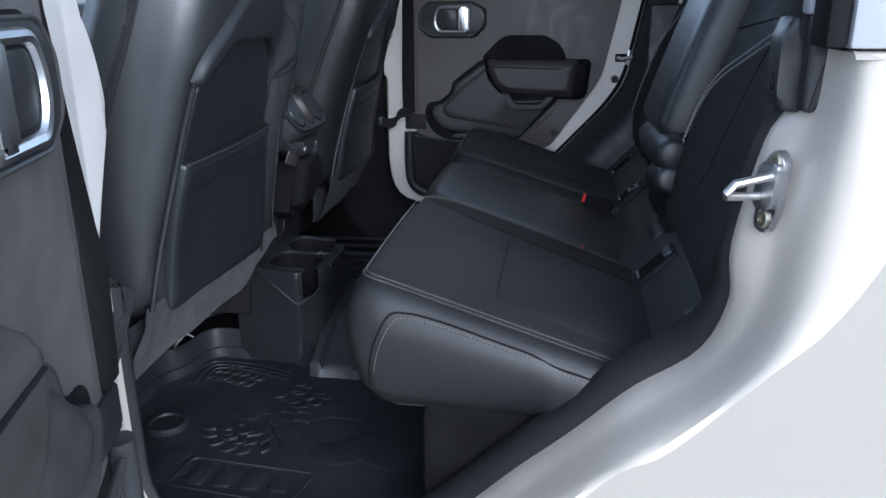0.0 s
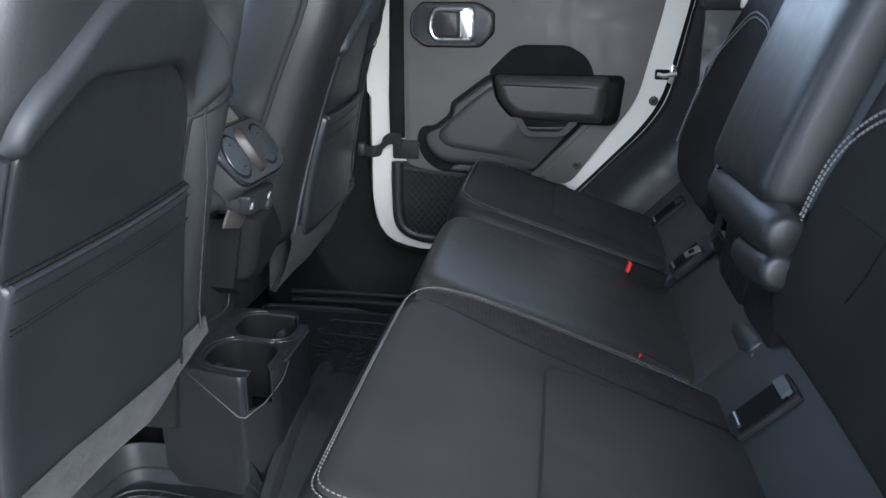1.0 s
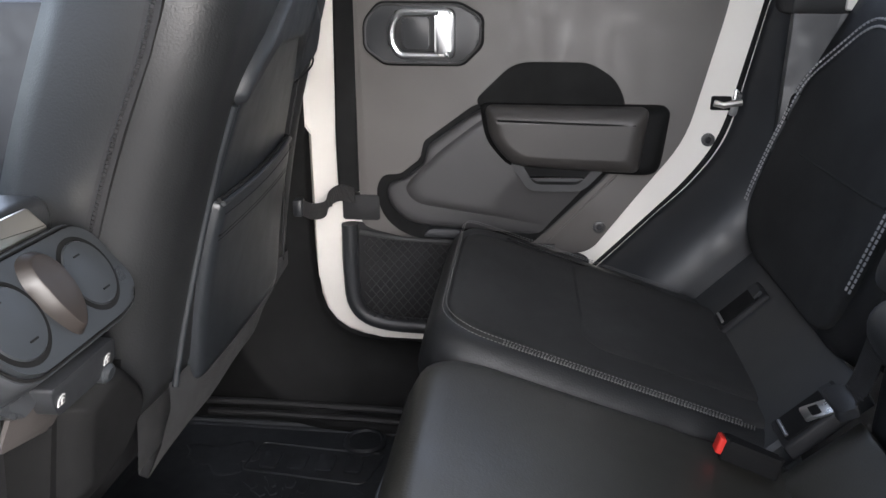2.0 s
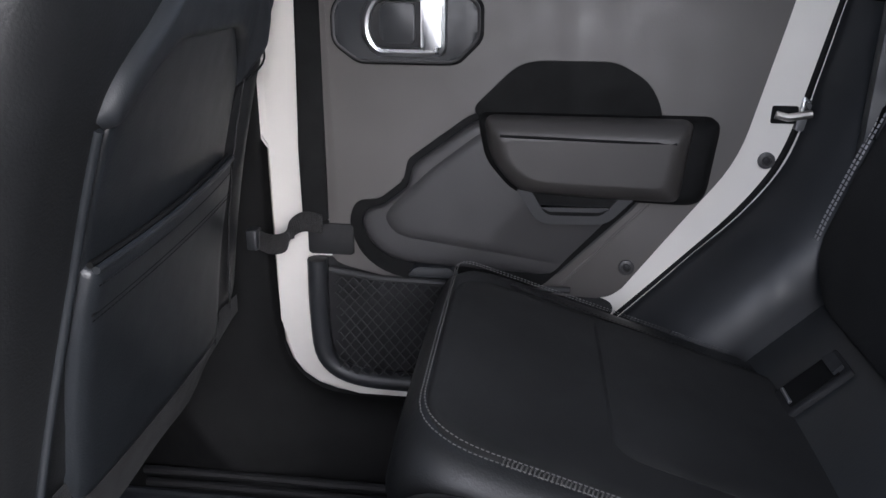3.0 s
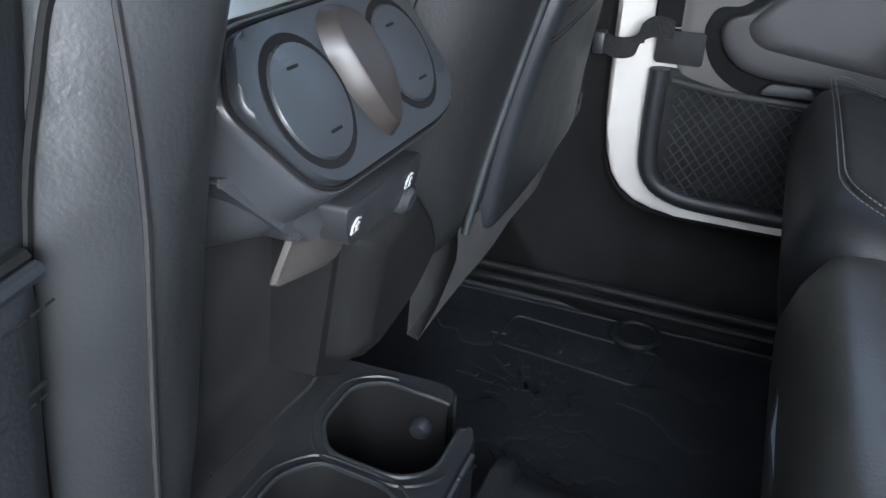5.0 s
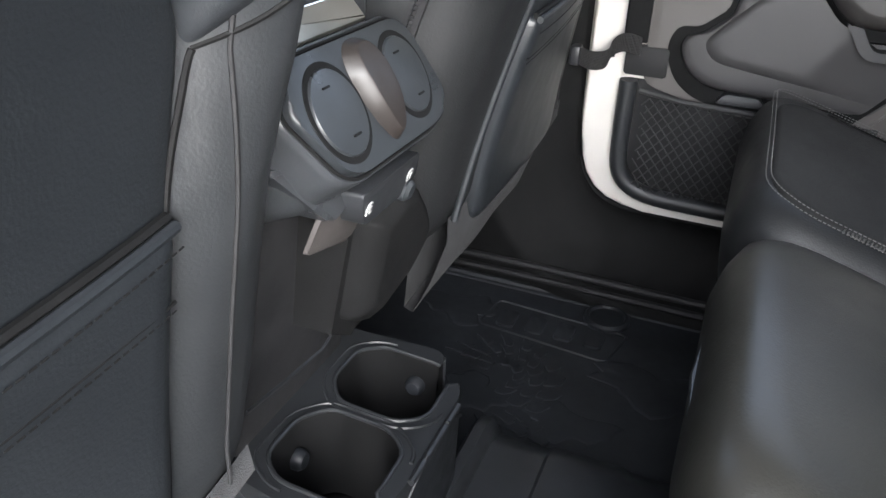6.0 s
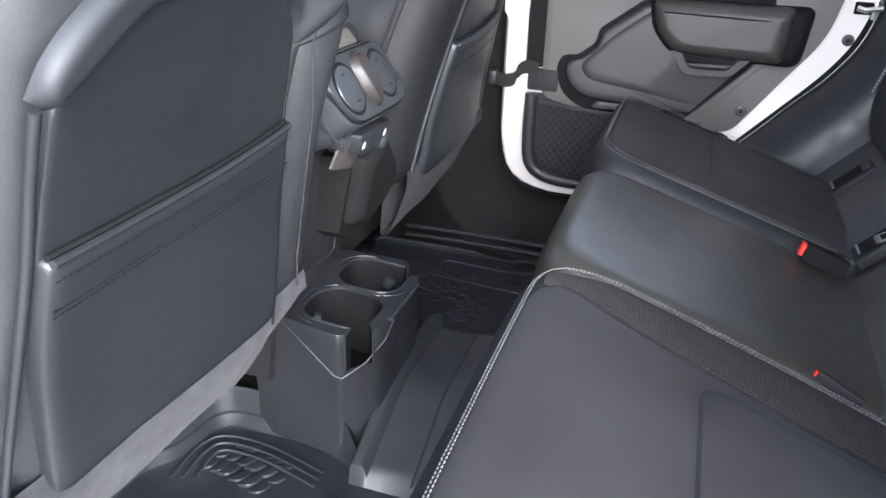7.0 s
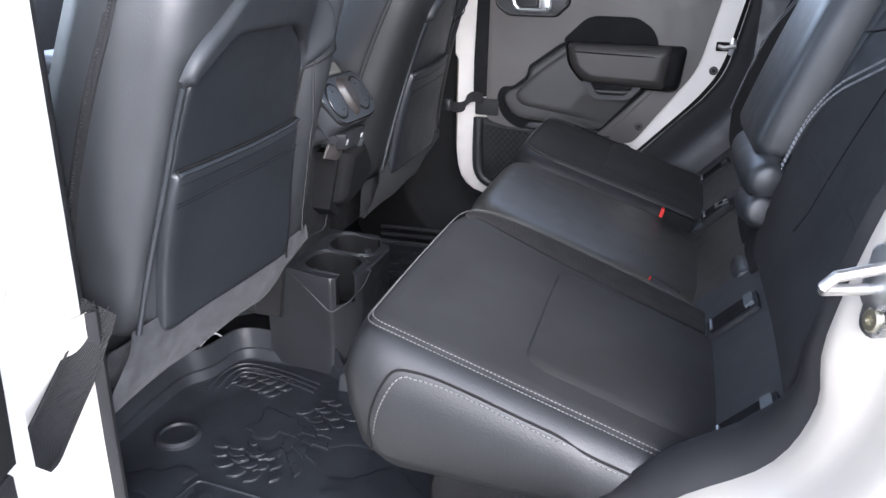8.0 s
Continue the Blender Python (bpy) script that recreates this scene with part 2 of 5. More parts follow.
def tube(path, r, n=8, bm=None, cap=True, flat=1.0, closed=False):
    """A round rod along a path; flat squeezes it across its first upright."""
    path = [Vector(p) for p in path]
    path = [p for i, p in enumerate(path) if i == 0 or (p - path[i - 1]).length > 1e-6]
    if closed and (path[0] - path[-1]).length < 1e-6:
        path.pop()
    k = len(path)
    dirs = []
    for i in range(k):
        e = path[(i + 1) % k] - path[i - 1] if closed else path[min(i + 1, k - 1)] - path[max(i - 1, 0)]
        dirs.append(e.normalized())
    up = Vector((0, 0, 1)) if abs(dirs[0].z) < 0.9 else Vector((1, 0, 0))
    u = dirs[0].cross(up).normalized()
    rings = []
    for i, p in enumerate(path):
        d = dirs[i]
        u = (u - d * u.dot(d)).normalized()
        w = u.cross(d).normalized()
        rr = r[min(i, len(r) - 1)] if isinstance(r, (list, tuple)) else r
        rings.append([p + u * (math.cos(q) * rr) + w * (math.sin(q) * rr * flat) for q in [2 * math.pi * j / n for j in range(n)]])
    if closed:
        best = min(range(n), key=lambda m: (rings[-1][0] - rings[0][m]).length)
        rings.append(rings[0][best:] + rings[0][:best])
    return loft(rings, True, cap and not closed, cap and not closed, bm)


def ribbon(path, side, thick, bm=None):
    """A band along a path: side(i) is its half width as a vector, thick its thickness vector."""
    rings = []
    for i, p in enumerate(path):
        p, s = Vector(p), side(i) if callable(side) else Vector(side)
        t = thick(i) if callable(thick) else Vector(thick)
        rings.append([p - s, p + s, p + s * 0.98 + t, p - s * 0.98 + t])
    return loft(rings, True, True, True, bm)


def stitches(path, pitch=0.006, r=0.0011, fill=0.68, up=(0, 0, 1), rows=1, gap=0.006, bm=None):
    """Raised sewing thread along a path, in one row or two."""
    bm = bm or bmesh.new()
    path = [Vector(p) for p in path]
    acc, pts, left = 0.0, [], 0.0
    for a, b in zip(path, path[1:]):
        d, ln = (b - a), (b - a).length
        while left < ln:
            pts.append((a + d * (left / ln), d.normalized()))
            left += pitch
        left -= ln
    upv = Vector(up)
    for p, d in pts:
        s = d.cross(upv).normalized()
        u = s.cross(d).normalized()
        for k in range(rows):
            c = p + s * (gap * (k - (rows - 1) / 2))
            h = d * (pitch * fill / 2)
            vs = [bm.verts.new(c + h * e + s * (r * x) + u * (r * z)) for e, x, z in
                  ((-1, -1, 0), (-1, 0, 0.9), (-1, 1, 0), (1, -1, 0), (1, 0, 0.9), (1, 1, 0))]
            for f in ((0, 1, 4, 3), (1, 2, 5, 4), (0, 2, 1), (3, 4, 5), (0, 3, 5, 2)):
                bm.faces.new([vs[i] for i in f])
    return bm


def ladder(pa, pb, pitch, r, bm=None):
    """Slanting threads from one row of a seam to the other."""
    bm = bm or bmesh.new()
    for p, q in zip(zip(pa, pa[1:]), zip(pb, pb[1:])):
        k = max(1, int((p[1] - p[0]).length / pitch))
        for j in range(k):
            a, b = p[0].lerp(p[1], j / k), q[0].lerp(q[1], min(1.0, (j + 0.55) / k))
            tube([a - Vector((0, 0, r)), a.lerp(b, 0.5) + Vector((0, 0, r)), b - Vector((0, 0, r))], r, 4, bm)
    return bm


def box(x0, x1, y0, y1, z0, z1, bev=0.004, bm=None, seg=2):
    bm = bm or bmesh.new()
    b2 = bmesh.new()
    bmesh.ops.create_cube(b2, size=1)
    for v in b2.verts:
        v.co = (lerp(x0, x1, v.co.x + 0.5), lerp(y0, y1, v.co.y + 0.5), lerp(z0, z1, v.co.z + 0.5))
    if bev > 0:
        bmesh.ops.bevel(b2, geom=list(b2.edges), offset=bev, segments=seg, affect="EDGES", profile=0.5)
    table = {v: bm.verts.new(v.co) for v in b2.verts}
    for f in b2.faces:
        bm.faces.new([table[v] for v in f.verts])
    b2.free()
    return bm


def disc(fmap, cx, cy, prof, n=24, bm=None, rx=1.0, ry=1.0):
    """A turned form: profile of (radius, height) round a centre on the surface fmap."""
    rings = [[fmap(cx + r * rx * math.cos(2 * math.pi * i / n), cy + r * ry * math.sin(2 * math.pi * i / n), h) for i in range(n)]
             for r, h in prof]
    return loft(rings, True, True, True, bm)


XYZ = lambda a, b, h: Vector((a, b, h))

# ---- ground and body shell ----
bm = bmesh.new()
bmesh.ops.create_grid(bm, x_segments=40, y_segments=40, size=60)
for v in bm.verts:
    v.co.z = -0.62 + 0.01 * noise.noise(v.co * 0.7)
solo("ground", bm, CONCRETE, "grey concrete ground outside the car", kind="structure")

# The rear edge of the door opening: inner lip and outer corner, as (x, z).
LIP = [(0.219, 0.661), (0.214, 0.606), (0.196, 0.567), (0.176, 0.46), (0.180, 0.398), (0.154, 0.336), (0.086, 0.285),
       (0.02, 0.221), (-0.044, 0.164), (-0.11, 0.10), (-0.19, 0.035), (-0.28, 0.006), (-0.44, 0.004), (-0.50, 0.02), (-0.535, 0.08), (-0.540, 0.16), (-0.541, 0.26), (-0.541, 0.37)]
CORNER = [(0.237, 0.661), (0.238, 0.62), (0.240, 0.567), (0.240, 0.491), (0.218, 0.413), (0.175, 0.35), (0.102, 0.281),
          (0.044, 0.235), (-0.02, 0.17), (-0.10, 0.092), (-0.19, 0.018), (-0.28, -0.014), (-0.45, -0.018), (-0.515, 0.002), (-0.550, 0.06), (-0.556, 0.16), (-0.556, 0.26), (-0.556, 0.37)]
NS = 70
lip = spline(LIP, NS)
corner = spline(CORNER, NS)


def jamb_line(k, y, side=1, push=0.0):
    """A line along the opening, k of the way from lip to corner, pushed off along its normal."""
    out = []
    for i in range(NS):
        p = lip[i].lerp(corner[i], k)
        d = (lip[min(i + 1, NS - 1)] - lip[max(i - 1, 0)]).normalized()
        nrm = Vector((-d.y, d.x))
        q = p + nrm * push
        out.append(Vector((q.x, side * y, q.y)))
    return out


body = thing("car_body", (0, 0, -0.3), "white painted car body with dark inner trim", "car body", kind="structure")
bm = loft([jamb_line(0, -0.650), jamb_line(0.0, -0.662), jamb_line(0.05, -0.672), jamb_line(0.30, -0.690), jamb_line(0.42, -0.697),
           jamb_line(0.50, -0.704), jamb_line(0.58, -0.716), jamb_line(0.66, -0.735), jamb_line(0.80, -0.752), jamb_line(0.95, -0.762),
           jamb_line(1.25, -0.769), jamb_line(1.8, -0.772)], closed=False)
part("door_jamb", bm, JAMBSHADE, body, "glossy white painted door jamb")
outer = []
for i, p in enumerate(jamb_line(1.8, -0.772)):
    u = i / (NS - 1)
    far = Vector((1.3, -0.775, lerp(0.661, -0.45, min(1, u / 0.5)))) if u < 0.5 else Vector((lerp(1.3, -0.80, (u - 0.5) / 0.5), -0.775, -0.45))
    outer.append([p, p.lerp(far, 0.02) + Vector((0, -0.001, 0)), p.lerp(far, 0.4) + Vector((0, -0.004, 0)), far])
bm = loft([[o[k] for o in outer] for k in range(4)], closed=False)
part("quarter_panel", bm, PAINTSHADE, body, "white painted rear quarter panel")


def hardtop(side):
    """One side of the hard top: a frame round a fixed tinted quarter window."""
    x0, z0 = (0.2265, 0.664) if side < 0 else (0.26, 0.70)
    y0, y1 = sorted((side * 0.742, side * 0.766))
    for xa, xb, za, zb in ((x0, x0 + 0.10, z0, 1.15), (1.20, 1.30, z0, 1.15), (x0 + 0.10, 1.20, z0, z0 + 0.05), (x0 + 0.10, 1.20, 1.08, 1.15)):
        part("hardtop_side", box(xa, xb, y0, y1, za, zb, 0.003), GREYTOP, body, "grey hard top side panel")
    pane = part("quarter_glass", box(x0 + 0.095, 1.205, side * 0.754 - 0.002, side * 0.754 + 0.002, z0 + 0.045, 1.085, 0.0), GLASS, body, "lightly tinted quarter window")
    pane.visible_shadow = False


# Shoulder of the quarter panel under the hard top.
bm = loft([[Vector((x, y, z)) for x in (0.230, 0.6, 1.3)] for y, z in
           ((-0.7722, 0.656), (-0.770, 0.659), (-0.763, 0.662), (-0.690, 0.662), (-0.60, 0.662))], closed=False)
part("belt_shoulder", bm, PAINTSHADE, body, "rounded white shoulder below the hard top")
hardtop(-1)
part("hardtop_seal", box(0.208, 0.2255, -0.762, -0.715, 0.664, 1.15, 0.004), SEALSHADE, body, "black rubber hard top seal")
part("hardtop_post", box(0.205, 0.236, -0.714, -0.690, 0.690, 1.15, 0.004), GREYTOP, body, "grey hard top post")
part("upper_trim", box(0.205, 0.32, -0.688, -0.60, 0.664, 1.15, 0.01), DARK, body)
# Dark rubber seal and quarter trim inside the lip.


def trim_line(y, push, ylow, plow):
    """A trim line that widens inwards towards the sill."""
    up, dn = jamb_line(0, y, push=push), jamb_line(0, ylow, push=plow)
    return [p.lerp(q, min(1, max(0, (0.47 - p.z) / 0.13)) * min(1, max(0, (p.x + 0.50) / 0.10))) for p, q in zip(up, dn)]


bm = loft([trim_line(-0.655, 0.002, -0.655, 0.002), trim_line(-0.651, -0.005, -0.648, -0.008), trim_line(-0.645, -0.008, -0.636, -0.016), trim_line(-0.638, -0.006, -0.615, -0.022),
           trim_line(-0.632, 0.002, -0.595, -0.016), trim_line(-0.630, 0.012, -0.585, 0.01), trim_line(-0.630, 0.12, -0.60, 0.12)], closed=False)
part("weatherstrip", bm, DARK, body, "black rubber door seal and inner trim")
# Latch stop block at the top of the opening.
bm = slab(rpoly([(0.199, 0.602), (0.224, 0.600), (0.226, 0.640), (0.221, 0.686), (0.202, 0.690), (0.194, 0.668), (0.194, 0.622)], 0.007, 3), 0.640, 0.684,
          lambda p, q, h: Vector((p, -h, q)), 0.006, seg=3)
block = part("stop_block", bm, PLASTIC, body, "black plastic stop block")
bm = slab(rpoly([(0.214, 0.603), (0.226, 0.604), (0.234, 0.630), (0.239, 0.660), (0.240, 0.690), (0.212, 0.690)], 0.005, 3), 0.66, 0.705, lambda p, q, h: Vector((p, -h, q)), 0.005, seg=3)
part("stop_flange", bm, PLASTIC, body)
part("bolt_hole", disc(lambda a, b, h: Vector((0.196 - h, a, b)), -0.665, 0.628, [(0.008, 0.0), (0.008, 0.002), (0.005, 0.002), (0.005, -0.001)]), SEALSHADE, block)


def striker(side):
    """Door striker: plate, two screws and a bent loop."""
    fm = lambda a, b, h: Vector((0.199 - 0.89 * h + 0.10 * (b - 0.53) + 0.45 * a, side * (0.700 + 0.89 * a + 0.45 * h), 0.53 + (b - 0.53) * 1.12 + 0.010))
    bm = slab(rpoly([(-0.013, 0.486), (0.006, 0.482), (0.014, 0.503), (0.012, 0.546), (-0.002, 0.557), (-0.014, 0.546)], 0.007), -0.006, 0.0035, fm, 0.0015)
    pl = part("striker_plate", bm, STEEL, body, "zinc plated steel striker plate")
    for b in (0.4955, 0.5445):
        part("screw", disc(fm, 0.0, b, [(0.0085, 0.003), (0.0085, 0.005), (0.007, 0.0065), (0.0035, 0.0065), (0.003, 0.004)], 20), YELLOWZINC, pl, "yellow zinc screw")
    bm = tube([fm(-0.006, 0.515, 0.0), fm(-0.006, 0.515, 0.012), fm(-0.002, 0.518, 0.05), fm(0.004, 0.523, 0.055), fm(0.006, 0.53, 0.05), fm(0.004, 0.535, 0.0)], 0.0042, 10)
    part("loop", bm, LOOPSTEEL, pl, "polished steel striker loop")
    part("loop_base", slab(rrect(-0.014, 0.012, 0.505, 0.545, 0.006), 0.003, 0.010, fm, 0.003), STEEL, pl)


striker(-1)

# Far side: sill and pillar trim in one sweep round the door opening, then the quarter trim.
opening = spline([(-0.506, 0.95), (-0.506, 0.60), (-0.506, 0.36), (-0.503, 0.255), (-0.488, 0.185), (-0.447, 0.143), (-0.375, 0.130), (-0.25, 0.128), (-0.10, 0.128), (0.10, 0.128)], 60)


def sweep_line(y, push, lift=0.0):
    out = []
    for i, p in enumerate(opening):
        d = (opening[min(i + 1, 59)] - opening[max(i - 1, 0)]).normalized()
        out.append(Vector((p.x + d.y * push, y, p.y - d.x * push + lift)))
    return out


rows = [sweep_line(0.700, 0.0), sweep_line(0.676, 0.001), sweep_line(0.668, 0.004), sweep_line(0.656, 0.014), sweep_line(0.645, 0.030), sweep_line(0.634, 0.052), sweep_line(0.622, 0.076), sweep_line(0.606, 0.100), sweep_line(0.590, 0.118), sweep_line(0.588, 0.132), sweep_line(0.596, 0.155), sweep_line(0.602, 0.21), sweep_line(0.604, 0.30)]
part("sill_trim", loft(rows, False), SEALSHADE, body, "black plastic sill and pillar trim", sharp=80)
for y, z in ((0.586, 0.052), (0.588, 0.030)):
    part("sill_ridge", tube(spline([(-0.68, y + 0.004, z - 0.004), (-0.56, y, z), (-0.40, y - 0.002, z), (0.05, y - 0.002, z - 0.004)], 20), 0.006, 8), DARK, body)
part("pillar_trim", box(-0.76, -0.60, 0.618, 0.70, -0.01, 1.15, 0.02), DARK, body, "black plastic centre pillar trim")
rear_edge = spline([(0.205, 0.78), (0.186, 0.70), (0.168, 0.60), (0.148, 0.505), (0.106, 0.436), (0.050, 0.376), (-0.006, 0.314), (-0.105, 0.210), (-0.19, 0.136)], 50)


def edge_line(y, push):
    out = []
    for i, p in enumerate(rear_edge):
        d = (rear_edge[min(i + 1, 49)] - rear_edge[max(i - 1, 0)]).normalized()
        out.append(Vector((p.x - d.y * push, y, p.y + d.x * push)))
    return out


bm = loft([edge_line(0.712, -0.012), edge_line(0.697, -0.010), edge_line(0.690, 0.001), edge_line(0.686, 0.004)], closed=False)
part("painted_edge", bm, PAINTIN, body, "thin white painted body edge")
bm = loft([edge_line(0.692, 0.003), edge_line(0.680, 0.006), edge_line(0.668, 0.012), edge_line(0.645, 0.026), edge_line(0.618, 0.050), edge_line(0.605, 0.070),
           edge_line(0.60, 0.10), edge_line(0.60, 0.36)], closed=False)
part("quarter_trim", bm, PLASTIC, body, "black plastic rear quarter trim")
fm = lambda a, b, h: Vector((a, 0.600 - h, b))
part("cover_gap", slab(rpoly([(0.206, 0.543), (0.256, 0.543), (0.262, 0.582), (0.213, 0.582)], 0.006), -0.01, 0.0025, fm, 0.001), SEALSHADE, body)
part("trim_cover", slab(rpoly([(0.208, 0.545), (0.254, 0.545), (0.260, 0.58), (0.215, 0.58)], 0.005), -0.01, 0.005, fm, 0.0015), PLASTIC, body)
part("quarter_wall", box(0.20, 1.4, 0.604, 0.62, 0.0, 0.69, 0.002), PLASTIC, body)
part("belt_rail", box(0.195, 1.4, 0.60, 0.70, 0.686, 0.715, 0.008), DARK, body)
part("rail_bracket", box(0.262, 0.34, 0.594, 0.602, 0.692, 0.712, 0.003), PAINTIN, body, "pale painted bracket on the belt rail")
# Near side centre pillar and outer rocker.
rings = []
for k in range(12):
    z = lerp(0.365, 1.15, k / 11)
    pts = [(-0.70, -0.70), (-0.70, -0.64), (-0.65, -0.615), (-0.60, -0.615), (-0.565, -0.625), (-0.555, -0.640), (-0.555, -0.66)]
    rings.append([Vector((x, y, z)) for x, y in pts])
part("pillar_trim", loft(rings, False), DARK, body, "black plastic centre pillar trim", sharp=80)
part("pillar_base", box(-0.72, -0.560, -0.638, -0.602, -0.03, 0.352, 0.016, seg=4), PLASTIC, body, "black plastic pillar foot trim")
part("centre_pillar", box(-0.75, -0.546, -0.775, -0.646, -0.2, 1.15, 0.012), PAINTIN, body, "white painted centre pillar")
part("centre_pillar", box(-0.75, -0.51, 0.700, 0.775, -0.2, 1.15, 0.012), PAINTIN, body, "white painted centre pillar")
part("rocker", box(-0.75, -0.2, -0.775, -0.66, -0.25, -0.03, 0.015), PAINTIN, body, "white painted rocker panel")
part("sill_trim", box(-0.55, -0.10, -0.655, -0.60, -0.03, 0.004, 0.008), PLASTIC, body, "black plastic door sill trim")
part("rear_wall", box(1.30, 1.36, -0.77, 0.77, -0.2, 0.70, 0.01), PLASTIC, body)
part("firewall", box(-1.75, -1.65, -0.77, 0.77, -0.2, 0.62, 0.02), PLASTIC, body)
part("front_side", box(-1.70, -0.72, 0.69, 0.75, -0.1, 0.70, 0.02), PLASTIC, body)
part("front_side", box(-1.70, -0.72, -0.75, -0.69, -0.1, 0.70, 0.02), PLASTIC, body)
part("front_door_skin", box(-1.70, -0.560, -0.800, -0.777, -0.30, 0.70, 0.01), PAINTSHADE, body, "white painted front door skin")
part("belt_panel", box(0.262, 1.3, -0.735, -0.70, 0.669, 0.72, 0.004), PLASTIC, body)
hardtop(1)
rear_pane = part("tailgate_glass", box(1.304, 1.310, -0.74, 0.74, 0.70, 1.19, 0.0), GLASS, body, "tinted rear window")
rear_pane.visible_shadow = False
roof = box(-1.15, 1.4, -0.72, 0.72, 1.20, 1.24, 0.01)
solo("ceiling", roof, LINER, "grey headliner under the hard top", kind="structure")

bm = loft([[Vector((x, y, z)) for y, z in ((-0.62, -0.012), (-0.082, -0.012), (-0.070, 0.035), (-0.05, 0.050), (0.06, 0.050), (0.09, 0.035), (0.105, -0.012), (0.74, -0.012))]
           for x in (-1.65, -0.9, -0.5, -0.2, 0.4, 1.30)], closed=False)
solo("floor", bm, BLACKCARPET, "black carpeted car floor with a centre tunnel", kind="structure")

# ---- doors ----


def car_door(side, hinge, swing, label):
    root = thing("car_door", hinge, label, "car door", "rear doors")
    Y = 0.68
    fm = lambda a, b, h: Vector((a, side * (Y - h), b))
    shell = rpoly([(-0.497, 0.78), (-0.497, 0.14), (-0.20, 0.138), (-0.11, 0.212), (-0.012, 0.316), (0.10, 0.438), (0.142, 0.505), (0.180, 0.70), (0.19, 0.78)],
                  [0.01, 0.11, 0.05, 0.03, 0.05, 0.05, 0.05, 0.03, 0.01], 6)
    part("door_shell", slab(shell, -0.075, 0.0, fm, 0.008, seg=3), PAINTIN, root, "white painted door frame")
    rim = rpoly([(-0.503, 0.78), (-0.503, 0.134), (-0.198, 0.132), (-0.105, 0.208), (-0.006, 0.312), (0.107, 0.434), (0.149, 0.503), (0.187, 0.70), (0.197, 0.78)],
                [0.01, 0.11, 0.05, 0.03, 0.05, 0.05, 0.05, 0.03, 0.01], 6)
    part("seal", tube([fm(a, b, -0.012) for a, b in rim[8:-6]], 0.006, 8), SEALSHADE, root, "black rubber door seal")
    panel = rpoly([(-0.418, 0.775), (-0.418, 0.352), (-0.400, 0.342), (-0.30, 0.318), (-0.045, 0.312), (0.030, 0.420), (0.088, 0.500), (0.128, 0.69), (0.138, 0.775)],
                  [0.005, 0.01, 0.01, 0.03, 0.02, 0.05, 0.04, 0.03, 0.005], 5)
    trim = part("trim_panel", slab(panel, -0.002, 0.012, fm, 0.004), TRIM, root, "charcoal grained plastic door trim")
    strip = [[fm(-0.452, z, -0.002), fm(-0.452, z, h - 0.003), fm(-0.449, z, h), fm(-0.425, z, h), fm(-0.4185, z, h * 0.6 + 0.004), fm(-0.4185, z, -0.002)]
             for z, h in ((0.775, 0.003), (0.70, 0.0035), (0.67, 0.006), (0.615, 0.010), (0.575, 0.0135), (0.535, 0.017), (0.50, 0.021), (0.46, 0.020), (0.405, 0.018))]
    part("front_strip", loft(strip, True, True, True), SEALSHADE, root, "dark plastic front edge of the trim")
    part("strap_mount", slab(rrect(-0.446, -0.385, 0.358, 0.400, 0.004), 0.0, 0.016, fm, 0.003), DARK, root)
    # Moulded lower bolster.
    bol = rpoly([(-0.150, 0.553), (-0.228, 0.553), (-0.312, 0.490), (-0.318, 0.462), (-0.350, 0.436), (-0.380, 0.434), (-0.392, 0.405), (-0.376, 0.358),
                 (-0.335, 0.330), (-0.20, 0.322), (-0.137, 0.326), (-0.015, 0.455), (-0.015, 0.52)],
                [0.01, 0.02, 0.006, 0.006, 0.008, 0.012, 0.02, 0.03, 0.03, 0.03, 0.008, 0.03, 0.02], 4)
    part("groove", slab(bol, 0.010, 0.0145, fm, 0.001), SEALSHADE, root)
    bol2 = rpoly([(-0.150, 0.546), (-0.222, 0.546), (-0.304, 0.485), (-0.311, 0.456), (-0.345, 0.429), (-0.366, 0.424), (-0.372, 0.405), (-0.358, 0.376),
                  (-0.328, 0.356), (-0.20, 0.348), (-0.118, 0.342), (-0.01, 0.456), (-0.01, 0.52)],
                 [0.01, 0.02, 0.006, 0.006, 0.008, 0.012, 0.02, 0.03, 0.03, 0.03, 0.008, 0.03, 0.02], 4)
    ease = lambda a, b, h: fm(a, b, h if h <= 0.012 else 0.012 + (h - 0.012) * min(1.0, max(0.12, (-0.06 - a + 0.8 * (b - 0.40)) / 0.14)))
    part("bolster", puff(refine(bol2, 0.015), [(0.0, 0.010), (0.0, 0.022), (0.0025, 0.027), (0.007, 0.0295), (0.014, 0.030)], ease), BOLSTER, root, "moulded dark charcoal plastic bolster", sharp=60)
    bol3 = rpoly([(-0.150, 0.538), (-0.212, 0.538), (-0.286, 0.480), (-0.312, 0.452), (-0.336, 0.428), (-0.342, 0.414), (-0.326, 0.392), (-0.20, 0.374), (-0.115, 0.356), (-0.016, 0.462), (-0.016, 0.52)],
                 [0.01, 0.02, 0.02, 0.02, 0.012, 0.012, 0.02, 0.03, 0.01, 0.03, 0.02], 4)
    part("bolster_face", puff(refine(bol3, 0.015), [(0.0, 0.0285), (0.005, 0.0325), (0.012, 0.0352), (0.020, 0.036)], ease), BOLSTER, root, sharp=60)
    part("fold", tube([fm(-0.112, 0.330, 0.0115), fm(-0.060, 0.388, 0.0118), fm(-0.008, 0.446, 0.0115)], 0.0022, 8), TRIM, root, "shallow diagonal crease")
